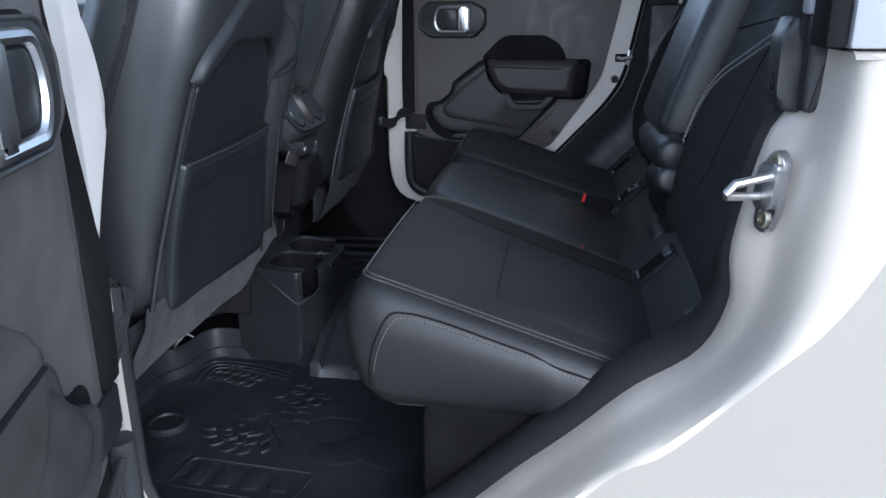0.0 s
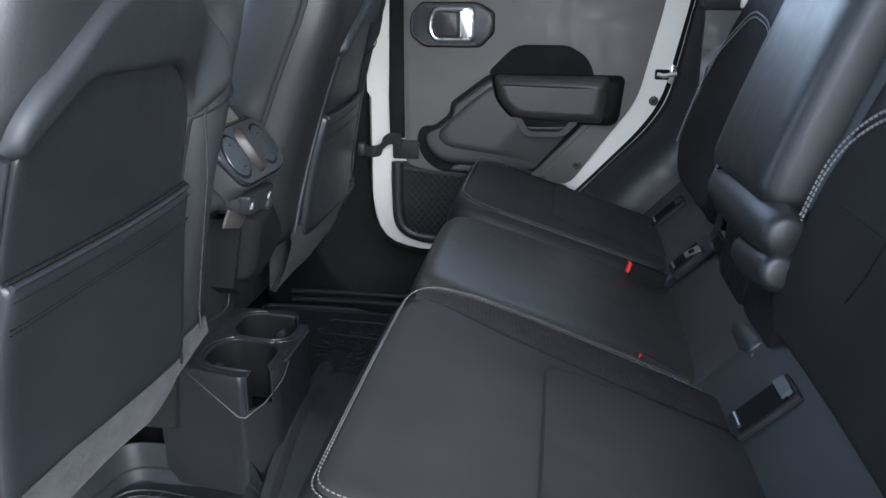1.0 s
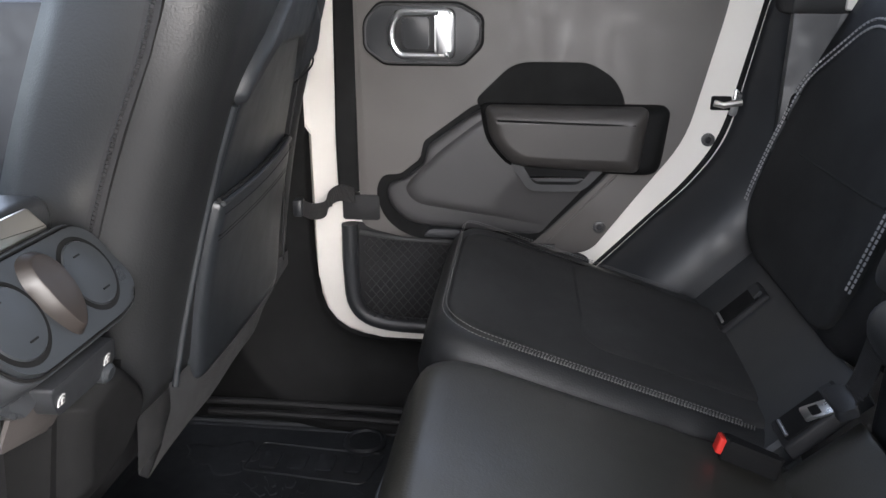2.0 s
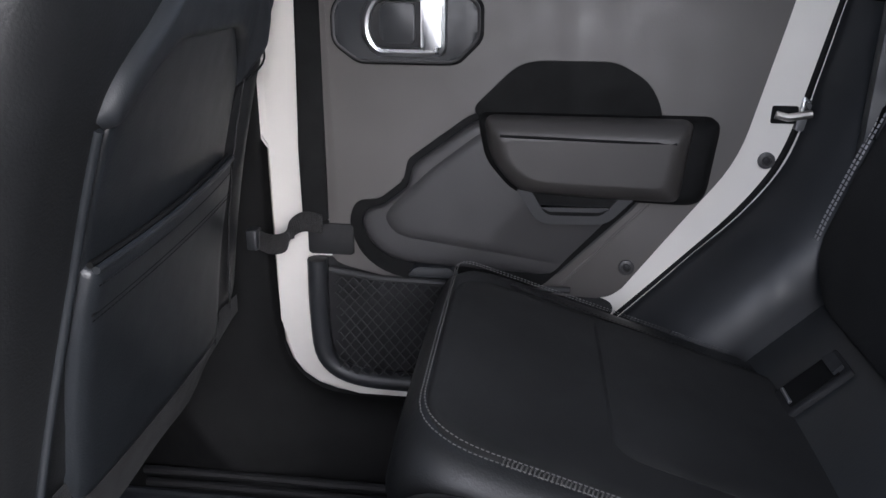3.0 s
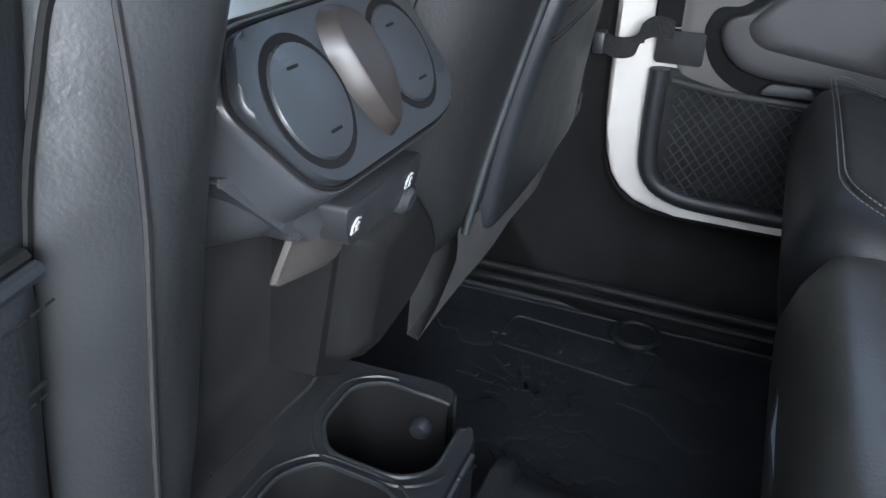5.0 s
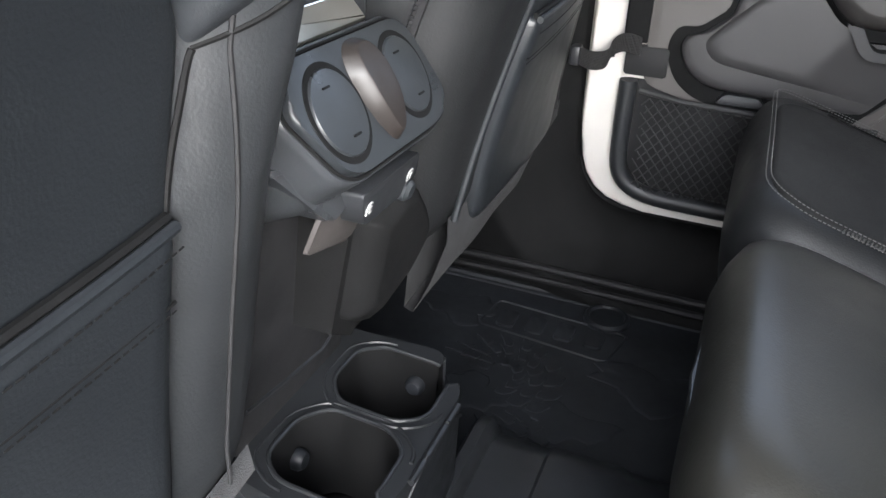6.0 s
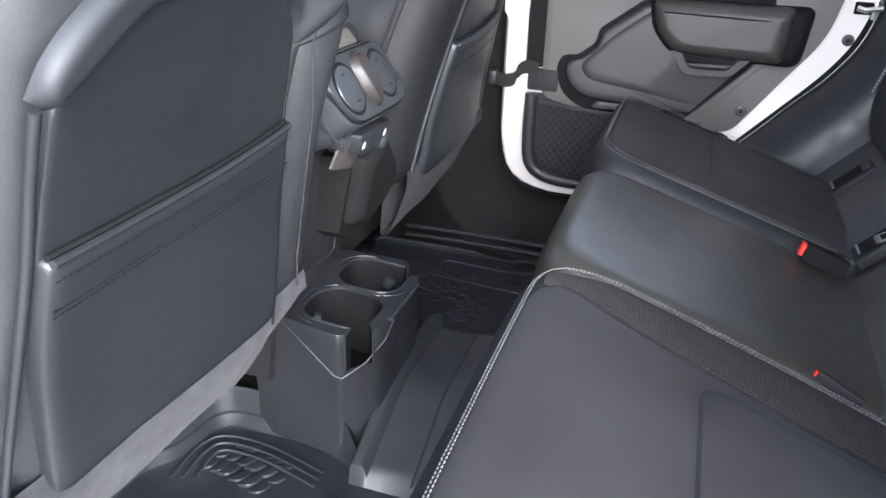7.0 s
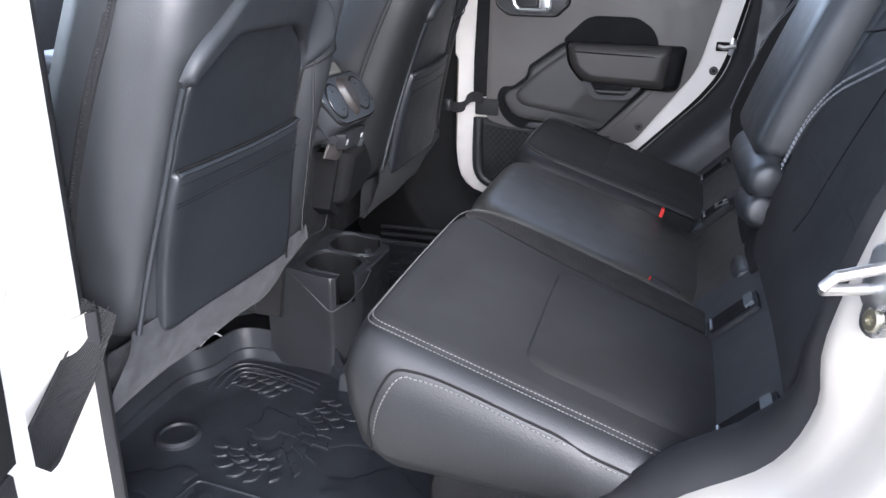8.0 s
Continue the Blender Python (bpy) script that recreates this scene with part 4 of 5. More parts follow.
def outer_seat(name_root, y0, y1, s, taper=0.0):
    """An outer seat: s is the side of the car that it stands on."""
    root = name_root
    fm, cu = cushion(root, y0, y1, 0.0, taper, label="black leather bolstered seat cushion")
    yo, yi = (y0, y1) if s < 0 else (y1, y0)
    # Cloth insert on the seat, edged by pale double stitching.
    ye = yi if s < 0 else yo
    if s < 0:
        ins = refine(rpoly([(-0.240, yo + 0.033), (0.14, yo + 0.033), (0.14, ye - 0.126), (0.0, ye - 0.125), (-0.115, ye - 0.111), (-0.185, ye - 0.094), (-0.214, ye - 0.080), (-0.240, ye - 0.115)],
                           [0.02, 0.02, 0.02, 0.05, 0.05, 0.03, 0.02, 0.03], 6), 0.025)
    else:
        ins = refine(rrect(-0.236, 0.14, yi + 0.031, ye - 0.070, 0.06, 8), 0.025)
    part("cloth_insert", puff(ins, [(0.0, 0.985), (0.001, 1.001), (0.006, 1.004)], fm), CLOTH, root, "black cloth seat insert", sharp=80)
    inset = 0.142 if s < 0 else 0.085
    ctr = refine(rrect(-0.080, 0.14, min(yo - s * 0.075, yi + s * inset), max(yo - s * 0.075, yi + s * inset), 0.03, 6), 0.025)
    part("cloth_centre", puff(ctr, [(0.0, 1.0), (0.0, 1.0045), (0.003, 1.0070), (0.014, 1.0084)], fm), CLOTH, root, "black cloth centre panel")
    ye = yi if s < 0 else yo
    if s < 0:
        # Band of dotted cloth between the insert and the inner edge, pointed at the front.
        rows = []
        for i in range(25):
            x = lerp(-0.230, 0.118, i / 24)
            d0 = 0.031 + 0.085 - math.sqrt(0.085 ** 2 - min(0.078, max(0.0, -0.155 - x)) ** 2)
            d1 = max(d0 + 0.001, 0.094 + 0.031 * min(1, max(0, (x + 0.19) / 0.15)))
            rows.append([fm(x, ye - lerp(d0, d1, k / 6), 0.999 if k in (0, 6) else 1.0035) for k in range(7)])
        part("cloth_band", loft(rows, False), BAND, root, "dark dotted cloth band beside the insert")
        seam = ((-0.214, 0.093), (-0.188, 0.095), (-0.115, 0.112), (-0.072, 0.120), (0.0, 0.126), (0.115, 0.127))
    else:
        seam = ((-0.175, 0.064), (-0.150, 0.066), (-0.120, 0.068), (-0.079, 0.070), (0.02, 0.072), (0.115, 0.074))
    rim = spline([fm(a, ye - d, 1.0048) for a, d in seam], 30)
    part("insert_seam", tube([p - Vector((0, 0, 0.0006)) for p in rim], 0.0012, 6), SEALSHADE, cu)
    part("insert_stitching", stitches([p + Vector((0, 0.004, 0.0)) for p in rim], 0.005, 0.0007, 0.6), DARKTHREAD, cu)
    for off in (0.0, 0.0036):
        a0 = 0.027 + off
        ring = [(0.11, yo - s * a0), (-0.268 + a0, yo - s * a0), (-0.268 + a0, yi + s * a0), (0.11, yi + s * a0)]
        ring = refine(rpoly(ring, [0.001, 0.022, 0.085 if s < 0 else 0.06, 0.001], 8), 0.02)
        k = max(range(len(ring)), key=lambda m: ring[m][0] + s * 0.001 * ring[m][1])
        ring = ring[k:] + ring[:k]
        ring = [p for p in ring if p[0] < 0.108]
        part("stitching", stitches([fm(p[0], p[1], 1.0006 if off == 0 else 1.0045) for p in ring], 0.0044, 0.00068, 0.62), THREAD, cu, "pale grey double stitching")
    inner_a, inner_b = [], []
    for i in range(41):
        x = lerp(-0.170, 0.105, i / 40)
        inner_a.append(fm(x, yi + s * 0.0272, 1.0004))
        inner_b.append(fm(x, yi + s * 0.0330, 1.0020))
    part("cross_stitching", ladder(inner_a, inner_b, 0.0034, 0.0007), CROSSTHREAD, cu, "grey slanted cross stitching")
    # Leather side panel on the outboard face with its own seam.
    path = [fm(x, yo - s * d, h) for x, d, h in ((-0.229, 0.0165, 0.20), (-0.229, 0.0095, 0.36), (-0.224, 0.0040, 0.52), (-0.213, 0.0005, 0.70), (-0.200, 0.0060, 0.835), (-0.182, 0.0095, 0.875), (-0.155, 0.0110, 0.892))]
    path = spline([p + Vector((0, s * 0.0008, 0)) for p in path + [fm(lerp(-0.12, 0.12, i / 8), yo - s * lerp(0.0110, 0.0060, i / 8), lerp(0.892, 0.83, i / 8)) for i in range(9)]], 50)
    part("side_seam", tube(path, 0.0014, 6), SEALSHADE, cu)
    part("side_stitching", stitches([p + Vector((0.006, s * (0.0045 if p.z > 0.30 and p.x > -0.19 else 0.0015), -0.006)) for p in path[4:]], 0.0055, 0.0008, up=(0, s, 0.3)), CROSSTHREAD, cu)
    hem = [fm(a, yo - s * 0.044, 0.03) for a in [lerp(-0.20, 0.15, i / 10) for i in range(11)]]
    hem = [fm(-0.224, lerp(yi + s * 0.05, yo - s * 0.06, i / 6), 0.02) for i in range(7)] + hem
    part("hem", tube(hem, 0.006, 8), LEATHER, cu, "rolled lower hem")
    # Sloping lower back panel with two child seat anchor pockets.
    ymid, half = (yo + yi) / 2, abs(yo - yi) / 2 - 0.006
    fl = lambda a, b, h: Vector((0.109 + 0.078 * b - 0.6 * h, ymid + a, 0.264 + 0.082 * b + 0.75 * h))
    out = refine(rrect(-half, half, -0.25, 1.05, 0.03, 4), 0.06)
    low = part("lower_panel", puff(out, [(0, -0.03), (0, -0.006), (0.005, -0.001), (0.02, 0.0)], fl), LEATHER, root, "black leather lower back panel")
    for a in ((-0.548 - ymid, -0.287 - ymid) if s < 0 else (0.482 - ymid, 0.206 - ymid)):
        bz = part("anchor_bezel", puff(rpoly([(a - 0.025, 0.16), (a + 0.025, 0.16), (a + 0.025, 0.86), (a - 0.025, 0.86)], [0.016, 0.016, 0.016, 0.016], 6),
                                       [(0.0, -0.01), (0.0, 0.003), (0.0015, 0.0055), (0.004, 0.0065)], fl), DARK, low, "black plastic anchor bezel")
        part("anchor_pocket", slab(rpoly([(a - 0.019, 0.22), (a + 0.019, 0.22), (a + 0.019, 0.76), (a - 0.019, 0.76)], [0.010, 0.010, 0.016, 0.016], 5), 0.004, 0.0082, fl, 0.0), SEALSHADE, bz)
        # Only the near seat's tabs take the painted reflection.
        part("anchor_tab", slab(rpoly([(a - 0.017, 0.70), (a + 0.017, 0.70), (a + 0.014, 0.82), (a - 0.014, 0.82)], 0.006, 4), 0.005, 0.012, fl, 0.003), TABSHEEN if s < 0 else PLASTIC, bz, "smooth plastic tab")
        part("anchor_bar", tube([fl(a - 0.013, 0.245, 0.009), fl(a + 0.015, 0.245, 0.009)], 0.0022, 8), STEEL, bz, "steel anchor bar")
    # Back rest with an arched cloth panel.
    hw = half + 0.006
    fb = lambda a, b, h: Vector((back_x(b) + 0.034 * max(0, 1 - (a / hw) ** 2) * min(1, max(0, (b - 0.34) / 0.12)) - h, ymid + a, b + 0.15 * h))
    hi = hw - 0.022
    side = lambda pts: [(-s * p, q) for p, q in pts][::(1 if s < 0 else -1)]
    out = refine(rpoly(side([(-hw, 0.342), (hi, 0.342), (hi + 0.005, 0.60), (hi - 0.05, 0.93), (-hw + 0.06, 0.93), (-hw - 0.005, 0.60)]), [0.05, 0.05, 0.1, 0.06, 0.06, 0.1], 5), 0.03)
    bk = part("backrest", puff(out, [(0.02, -0.11), (0, -0.09), (0, -0.035), (0.008, -0.014), (0.022, -0.003), (0.045, 0.0)], fb), DARK, root, "matt black leather seat back", sharp=80)
    arch = refine(rpoly(side([(-hw + 0.022, 0.362), (hi - 0.020, 0.362), (hi - 0.022, 0.579), (0.030, 0.657), (-0.110, 0.680), (-hw + 0.030, 0.60)]),
                        [0.03, 0.03, 0.06, 0.08, 0.09, 0.09], 8), 0.025)
    part("cloth_back", puff(arch, [(0, -0.008), (0, 0.002), (0.003, 0.004), (0.010, 0.005), (0.04, 0.006)], fb), CLOTH, bk, "black cloth back panel", sharp=70)
    ring = [fb(a * 1.02, 0.50 + (b - 0.50) * 1.03, 0.0060) for a, b in arch if (b > 0.43 and a > -0.17 if s > 0 else b > 0.40 and -s * a > -0.14)]
    k = max(range(len(ring)), key=lambda i: (ring[i] - ring[i - 1]).length)
    ring = ring[k:] + ring[:k]
    part("stitching", stitches(ring, 0.0062, 0.0018, 0.7, up=(-1, 0, 0), rows=2, gap=0.009), PALETHREAD, bk, "pale grey double stitching")
    cross = [fb(a, 0.505 + 0.02 * (a / hw) ** 2, 0.0058) for a in [lerp(-hw + 0.06, hw - 0.09, i / 12) for i in range(13)]]
    seam = [fb(-s * lerp(0.196, 0.0, i / 8), lerp(0.661, 0.690, i / 8), 0.0) for i in range(9)]
    part("upper_seam", tube(seam, 0.0014, 6), SEALSHADE, bk)
    if s < 0:
        pleat = [fb(lerp(0.034, 0.062, i / 8), lerp(0.648, 0.44, i / 8), 0.0056) for i in range(9)]
        part("pleat", tube(pleat, 0.0016, 6), SEALSHADE, bk)
    part("back_crease", tube(cross, 0.0016, 6), CLOTH, bk)
    return fm, ymid, half


left = thing("rear_seat", (0.0, -0.395, 0.0), "single black rear seat in leather and cloth", "car seat", "rear seats")
outer_seat(left, -0.625, -0.140, -1, 0.22)
part("seat_base", box(-0.17, 0.42, -0.60, -0.18, -0.012, 0.215, 0.02), BLACKCARPET, left, "black carpeted seat base")
right = thing("rear_seat", (0.0, 0.22, 0.0), "double black rear seat with a leather middle section", "car seat", "rear seats")
outer_seat(right, 0.198, 0.625, 1)
part("seat_base", box(-0.17, 0.42, -0.165, 0.60, -0.012, 0.215, 0.02), BLACKCARPET, right, "black carpeted seat base")
fmid, mid = cushion(right, -0.158, 0.214, 0.009, label="smooth black leather middle cushion")
arc = [fmid(-0.266 + 0.01 * abs(t), lerp(-0.135, 0.165, (t + 1) / 2), 0.72) + Vector((-0.001, 0, 0)) for t in [i / 8 - 1 for i in range(17)]]
part("front_seam", tube(arc, 0.0025, 6), LEATHER, mid)
# Middle lower panel, fold-down arm rest and its rolled hinge covers.
fl = lambda a, b, h: Vector((0.100 + 0.085 * b - 0.5 * h, 0.005 + a, 0.248 + 0.085 * b + 0.85 * h))
part("middle_lower_panel", puff(refine(rrect(-0.165, 0.165, -0.25, 0.95, 0.03, 4), 0.06), [(0, -0.03), (0, -0.004), (0.006, 0.002), (0.03, 0.006)], fl), WARMLEATHER, right,
     "black leather lower panel")
fb = lambda a, b, h: Vector((back_x(b) - h, 0.012 + a, b + 0.15 * h))
out = refine(rpoly([(-0.165, 0.30), (0.165, 0.30), (0.165, 0.95), (-0.165, 0.95)], 0.02, 4), 0.04)
part("middle_back", puff(out, [(0.01, -0.11), (0, -0.09), (0, -0.03), (0.01, -0.02), (0.02, -0.018)], fb), LEATHER, right, "black leather middle back")
pad = refine(rpoly([(-0.150, 0.478), (0.150, 0.468), (0.150, 0.86), (-0.150, 0.86)], [0.02, 0.02, 0.03, 0.03], 5), 0.03)
part("fold_down_armrest", puff(pad, [(0.0, -0.03), (0.0, 0.012), (0.006, 0.026), (0.02, 0.034), (0.05, 0.037)], fb), LEATHER, right, "smooth black leather fold-down armrest")
for z0, z1, r, y0, y1, dx in ((0.462, 0.446, 0.034, -0.190, 0.140, -0.004), (0.424, 0.404, 0.027, -0.200, -0.050, 0.000), (0.314, 0.296, 0.022, -0.172, -0.050, 0.004)):
    path, rad = [], []
    for i in range(17):
        u = i / 16
        v = 0.5 - 0.5 * math.cos(math.pi * u)
        path.append(Vector((back_x(z0) + dx, lerp(y0, y1, v), lerp(z0, z1, v))))
        rad.append(r * max(0.5, math.sin(math.pi * min(1, max(0, u))) ** 0.22))
    roll = part("hinge_roll", tube(path, rad, 20), LEATHER, right, "rolled leather hinge cover", sharp=80)
    part("roll_seam", tube([Vector((p.x - q * 0.72, p.y, p.z - q * 0.70)) for p, q in zip(path[1:-1], rad[1:-1])], 0.0012, 5), DARKTHREAD, roll)
# Dark padded covers below the rolls, each with a stitched arc.
for y0, y1, z0, z1, h in ((-0.060, 0.105, 0.318, 0.448, 0.004), (-0.195, -0.052, 0.318, 0.412, 0.002)):
    fc = lambda a, b, h: Vector((back_x(b) + 0.010 - h - 0.10 * max(0.0, 0.40 - b), a, b + 0.12 * h))
    cover = part("hinge_cover", puff(refine(rrect(y0, y1, z0, z1, 0.035, 6), 0.015), [(0.0, -0.04), (0.0, 0.0), (0.004, h * 0.55), (0.012, h * 0.82), (0.024, h)], fc), DARK, right, "dark padded leather hinge side", sharp=80)
    arc = spline([fc(a, b, h * 0.95) for a, b in ((y1 - 0.02, z1 - 0.018), (y0 + 0.05, z1 - 0.022), (y0 + 0.022, z1 - 0.05), (y0 + 0.020, z0 + 0.02))], 30)
    part("cover_stitching", stitches(arc, 0.006, 0.0011, 0.6, up=(-1, 0, 0.2)), DARKTHREAD, cover)

# ---- centre console ----
con = thing("centre_console", (-0.75, 0.003, 0.0), "black plastic centre console with rear vents", "console")
YC = -0.019
con.location += Vector((0.004, 0.0, 0.006))


def ring_at(x, z0, z1, w0, w1, r=0.02):
    return [Vector((x, YC + p, q)) for p, q in rpoly([(-w0, z0), (w0, z0), (w1, z1), (-w1, z1)], r, 4)]


rings = [ring_at(x, z0, z1, w, w, 0.025) for x, z0, z1, w in
         ((-1.30, 0.05, 0.50, 0.11), (-0.80, 0.05, 0.52, 0.105), (-0.66, 0.10, 0.53, 0.103), (-0.615, 0.402, 0.53, 0.103), (-0.600, 0.410, 0.525, 0.100))]
part("console_body", loft(rings, True, True, True), CONSOLE, con, "black grained plastic console body")
lid = box(-1.12, -0.56, YC - 0.10, YC + 0.10, 0.515, 0.552, 0.014, seg=4)
part("armrest_lid", lid, LEATHER, con, "black leather console lid")
# Vent panel, tilted towards the rear seats.
fv = lambda a, b, h: Vector((-0.517 - 0.40 * b + 0.87 * h, YC + a, 0.495 + 0.70 * b + 0.50 * h))
hexo = rpoly([(-0.092, 0.014), (-0.074, 0.046), (-0.060, 0.049), (0.068, 0.049), (0.084, 0.034), (0.096, -0.028), (0.086, -0.047), (0.058, -0.053), (-0.052, -0.051), (-0.068, -0.041)], 0.011, 5)
base = [(p * 1.075, q * 1.13) for p, q in hexo]
hood = [[fv(a * s, b * s, h) for a, b in base] for s, h in ((0.975, 0.003), (0.995, 0.001), (1.0, -0.004), (1.03, -0.016))]
hood += [[Vector((lerp(-0.530, -0.61, t), YC + a * lerp(1.04, 1.03, t), lerp(0.478, 0.466, t) + b * lerp(0.86, 1.25, t))) for a, b in base] for t in (0.0, 0.35, 0.7, 1.0)]
part("vent_hood", loft(hood, True, True, True), HOOD, con, "rounded black plastic hood round the vents")
vent = part("vent_panel", slab(hexo, 0.0, 0.010, fv, 0.004, seg=3), GLOSSY, con, "satin grey vent panel")
part("panel_line", tube([fv(p * 1.035, q * 1.05, 0.0045) for p, q in hexo], 0.0013, 6, closed=True), SEALSHADE, vent)
part("lid_trim", slab(rpoly([(-0.094, 0.058), (0.070, 0.058), (0.062, 0.086), (-0.090, 0.086)], 0.004, 3), -0.024, -0.009, fv, 0.004, seg=3), SATIN, con, "satin silver strip above the vents")
skirt = [(-0.102, 0.046), (-0.054, -0.006), (-0.040, -0.006), (-0.022, 0.002), (-0.022, 0.014), (0.056, 0.014), (0.085, 0.030), (0.070, 0.036), (-0.060, 0.040)]
part("hood_skirt", slab(rpoly(skirt, 0.006, 3), -0.09, 0.0, lambda a, b, h: Vector((-0.514 + h - 0.25 * max(0, b), YC + a, 0.430 + b)), 0.004, seg=2), HOOD, con, "black plastic skirt below the vents")
for a in (-0.048, 0.050):
    kn = part("vent_flap", disc(fv, a, -0.001, [(0.0268, 0.004), (0.0268, 0.0108), (0.0258, 0.0122), (0.01, 0.0128)], 40, ry=1.34), GLOSSY, vent, "oval closed air vent flap")
    part("vent_gap", disc(fv, a, -0.001, [(0.0304, 0.006), (0.0304, 0.0104), (0.0302, 0.0106)], 40, ry=1.36), SEALSHADE, vent)
    for da, db, w in ((-0.004, 0.020, 0.008), (0.004, -0.022, 0.009)):
        part("flap_notch", slab(rrect(a + da - w / 2, a + da + w / 2, db - 0.0010, db + 0.0010, 0.0008), 0.0122, 0.0134, fv), SEALSHADE, kn)
# Raised leaf-shaped divider between the vents.
leaf = refine(rpoly([(-0.012, 0.047), (0.014, 0.047), (0.024, 0.026), (0.024, -0.010), (0.014, -0.036), (0.003, -0.047), (-0.006, -0.040), (-0.017, -0.010), (-0.020, 0.026)], 0.012, 4), 0.006)
leaf_map = lambda p, q, h: fv(p, q, 0.009 + (h - 0.009) * (0.55 + 0.45 * math.sin(math.pi * min(1, max(0, (q + 0.055) / 0.11)))))
part("vent_divider", puff(leaf, [(0.0, 0.006), (0.0004, 0.010), (0.0062, 0.0200), (0.0072, 0.0208), (0.0085, 0.0210)], leaf_map, inner=(0.7, 0.35)), BRONZE, vent, "satin bronze grey divider between the vents", sharp=24)
# Switch strip with two window switches, the grey plate and the bracket below.
fs = lambda a, b, h: Vector((-0.508 + h + 0.25 * b, YC + a, 0.424 + b))
sw = part("switch_strip", slab(rpoly([(-0.022, -0.014), (0.030, -0.016), (0.061, -0.009), (0.056, 0.016), (-0.036, 0.016), (-0.032, 0.003)], 0.004), -0.04, 0.006, fs, 0.002), PLASTIC, con, "black window switch strip")
for a in (-0.021, 0.046):
    door = [(-0.0050, -0.0055), (0.0052, -0.0055), (0.0052, 0.0040), (0.0012, 0.0056), (-0.0024, 0.0042), (-0.0050, 0.0008)]
    part("window_symbol", slab(rpoly([(a + p * 0.85, q * 0.85) for p, q in door], 0.0004), 0.005, 0.0066, fs), WHITEINK, sw, "white window symbol")
    part("symbol_field", slab(rpoly([(a + p * 0.64 + 0.0001, q * 0.64) for p, q in door], 0.0004), 0.006, 0.0069, fs), CONSOLE, sw)
    part("symbol_line", slab(rpoly([(a - 0.0012, -0.0038), (a + 0.0016, -0.0038), (a + 0.0004, 0.0), (a + 0.0028, 0.0006), (a + 0.0002, 0.0030), (a - 0.0026, 0.0), (a - 0.0008, -0.0004)], 0.0002), 0.0066, 0.0072, fs), WHITEINK, sw)
part("grey_plate", slab(rpoly([(-0.066, -0.021), (-0.002, -0.040), (0.010, -0.033), (0.018, -0.012), (0.008, 0.010), (-0.050, 0.014)], 0.004), -0.016, -0.012, fs, 0.003, seg=3), PLATE, con, "smooth grey plastic plate")
part("lamp_lens", disc(fs, 0.048, -0.015, [(0.009, 0.0), (0.009, 0.008), (0.006, 0.011), (0.003, 0.011)], 16), GLOSSY, sw)
# Recessed rear face of the console and the curved bracket.
fr = lambda a, b, h: Vector((-0.600 + h + 0.12 * (b - 0.2), YC + a, b))
part("rear_panel", slab(rrect(-0.100, 0.100, 0.10, 0.41, 0.008), -0.2, 0.0, fr, 0.003), DARK, con, "black plastic console rear face")
part("panel_ridge", tube([fr(a, b, 0.0005) for a, b in ((0.083, 0.36), (0.083, 0.29), (0.076, 0.228), (0.060, 0.222), (0.0, 0.230), (-0.06, 0.240))], 0.002, 6), CONSOLE, con)
fk = lambda a, b, h: Vector((-0.520 + 0.10 * a + h + 0.20 * (b - 0.36), YC + a, b - 0.006))
brk = refine(rpoly([(0.012, 0.400), (0.050, 0.416), (0.070, 0.414), (0.110, 0.372), (0.120, 0.350), (0.092, 0.314), (0.036, 0.290), (0.014, 0.304)], [0.004, 0.010, 0.012, 0.02, 0.015, 0.02, 0.006, 0.006], 5), 0.012)
# Bracket coloured near-black to carry the shade of the near seat.
bracket = part("bracket", puff(brk, [(0.0, -0.022), (0.0, -0.012), (0.004, -0.004), (0.013, 0.002), (0.016, 0.003)], fk), SEALSHADE, con, "curved black plastic bracket, darkened for shade", sharp=60)
# Near-black filler acts as the shade in the gap behind the bracket.
part("bracket_gap_shade", slab([(0.006, 0.400), (0.006, 0.292), (0.040, 0.270), (0.100, 0.318), (0.100, 0.400)], -0.075, -0.020, fk), SEALSHADE, con)

# Cup holder box behind the console.
cup_box = thing("cup_holder", (-0.54, 0.03, 0.0), "black plastic double cup holder on the floor tunnel", "cup holder")
cup_box.location += Vector((0.0, -0.020, 0.004))
MID = 0.022
half_plan = [(-0.645, -0.080), (-0.600, -0.088), (-0.520, -0.0985), (-0.503, -0.0985), (-0.462, -0.052), (-0.458, 0.0)]
mirror = lambda p: (p[0], 2 * MID - p[1])
plan = half_plan + [mirror(p) for p in half_plan[::-1]]


def top_z(x, y):
    return 0.196 + 0.12 * (x + 0.50) * -0.6


def hole(cx, cy, w, d):
    return rpoly([(cx - w, cy - d * 0.6), (cx - w * 0.55, cy - d), (cx + w * 0.7, cy - d), (cx + w, cy - d * 0.55), (cx + w, cy + d * 0.6), (cx + w * 0.55, cy + d), (cx - w * 0.6, cy + d), (cx - w, cy + d * 0.45)], 0.012, 3)


near = hole(-0.527, -0.030, 0.050, 0.047)
# Outer wall, open at the two corner slots above the slots' floor.
radii = [0.004, 0.01, 0.004, 0.005, 0.012, 0.01]
wall = refine(rpoly(plan, radii + radii[::-1], 3), 0.03)
cx, cy = -0.55, MID
SLOT0, SLOT1, SLOTZ = Vector((-0.497, -0.0925)), Vector((-0.470, -0.0613)), 0.141
along = (SLOT1 - SLOT0).normalized()


def in_slot(p):
    d = Vector(p) - SLOT0
    return -0.002 < d.dot(along) < (SLOT1 - SLOT0).length + 0.002 and abs(d.cross(along)) < 0.012


count = len(wall)
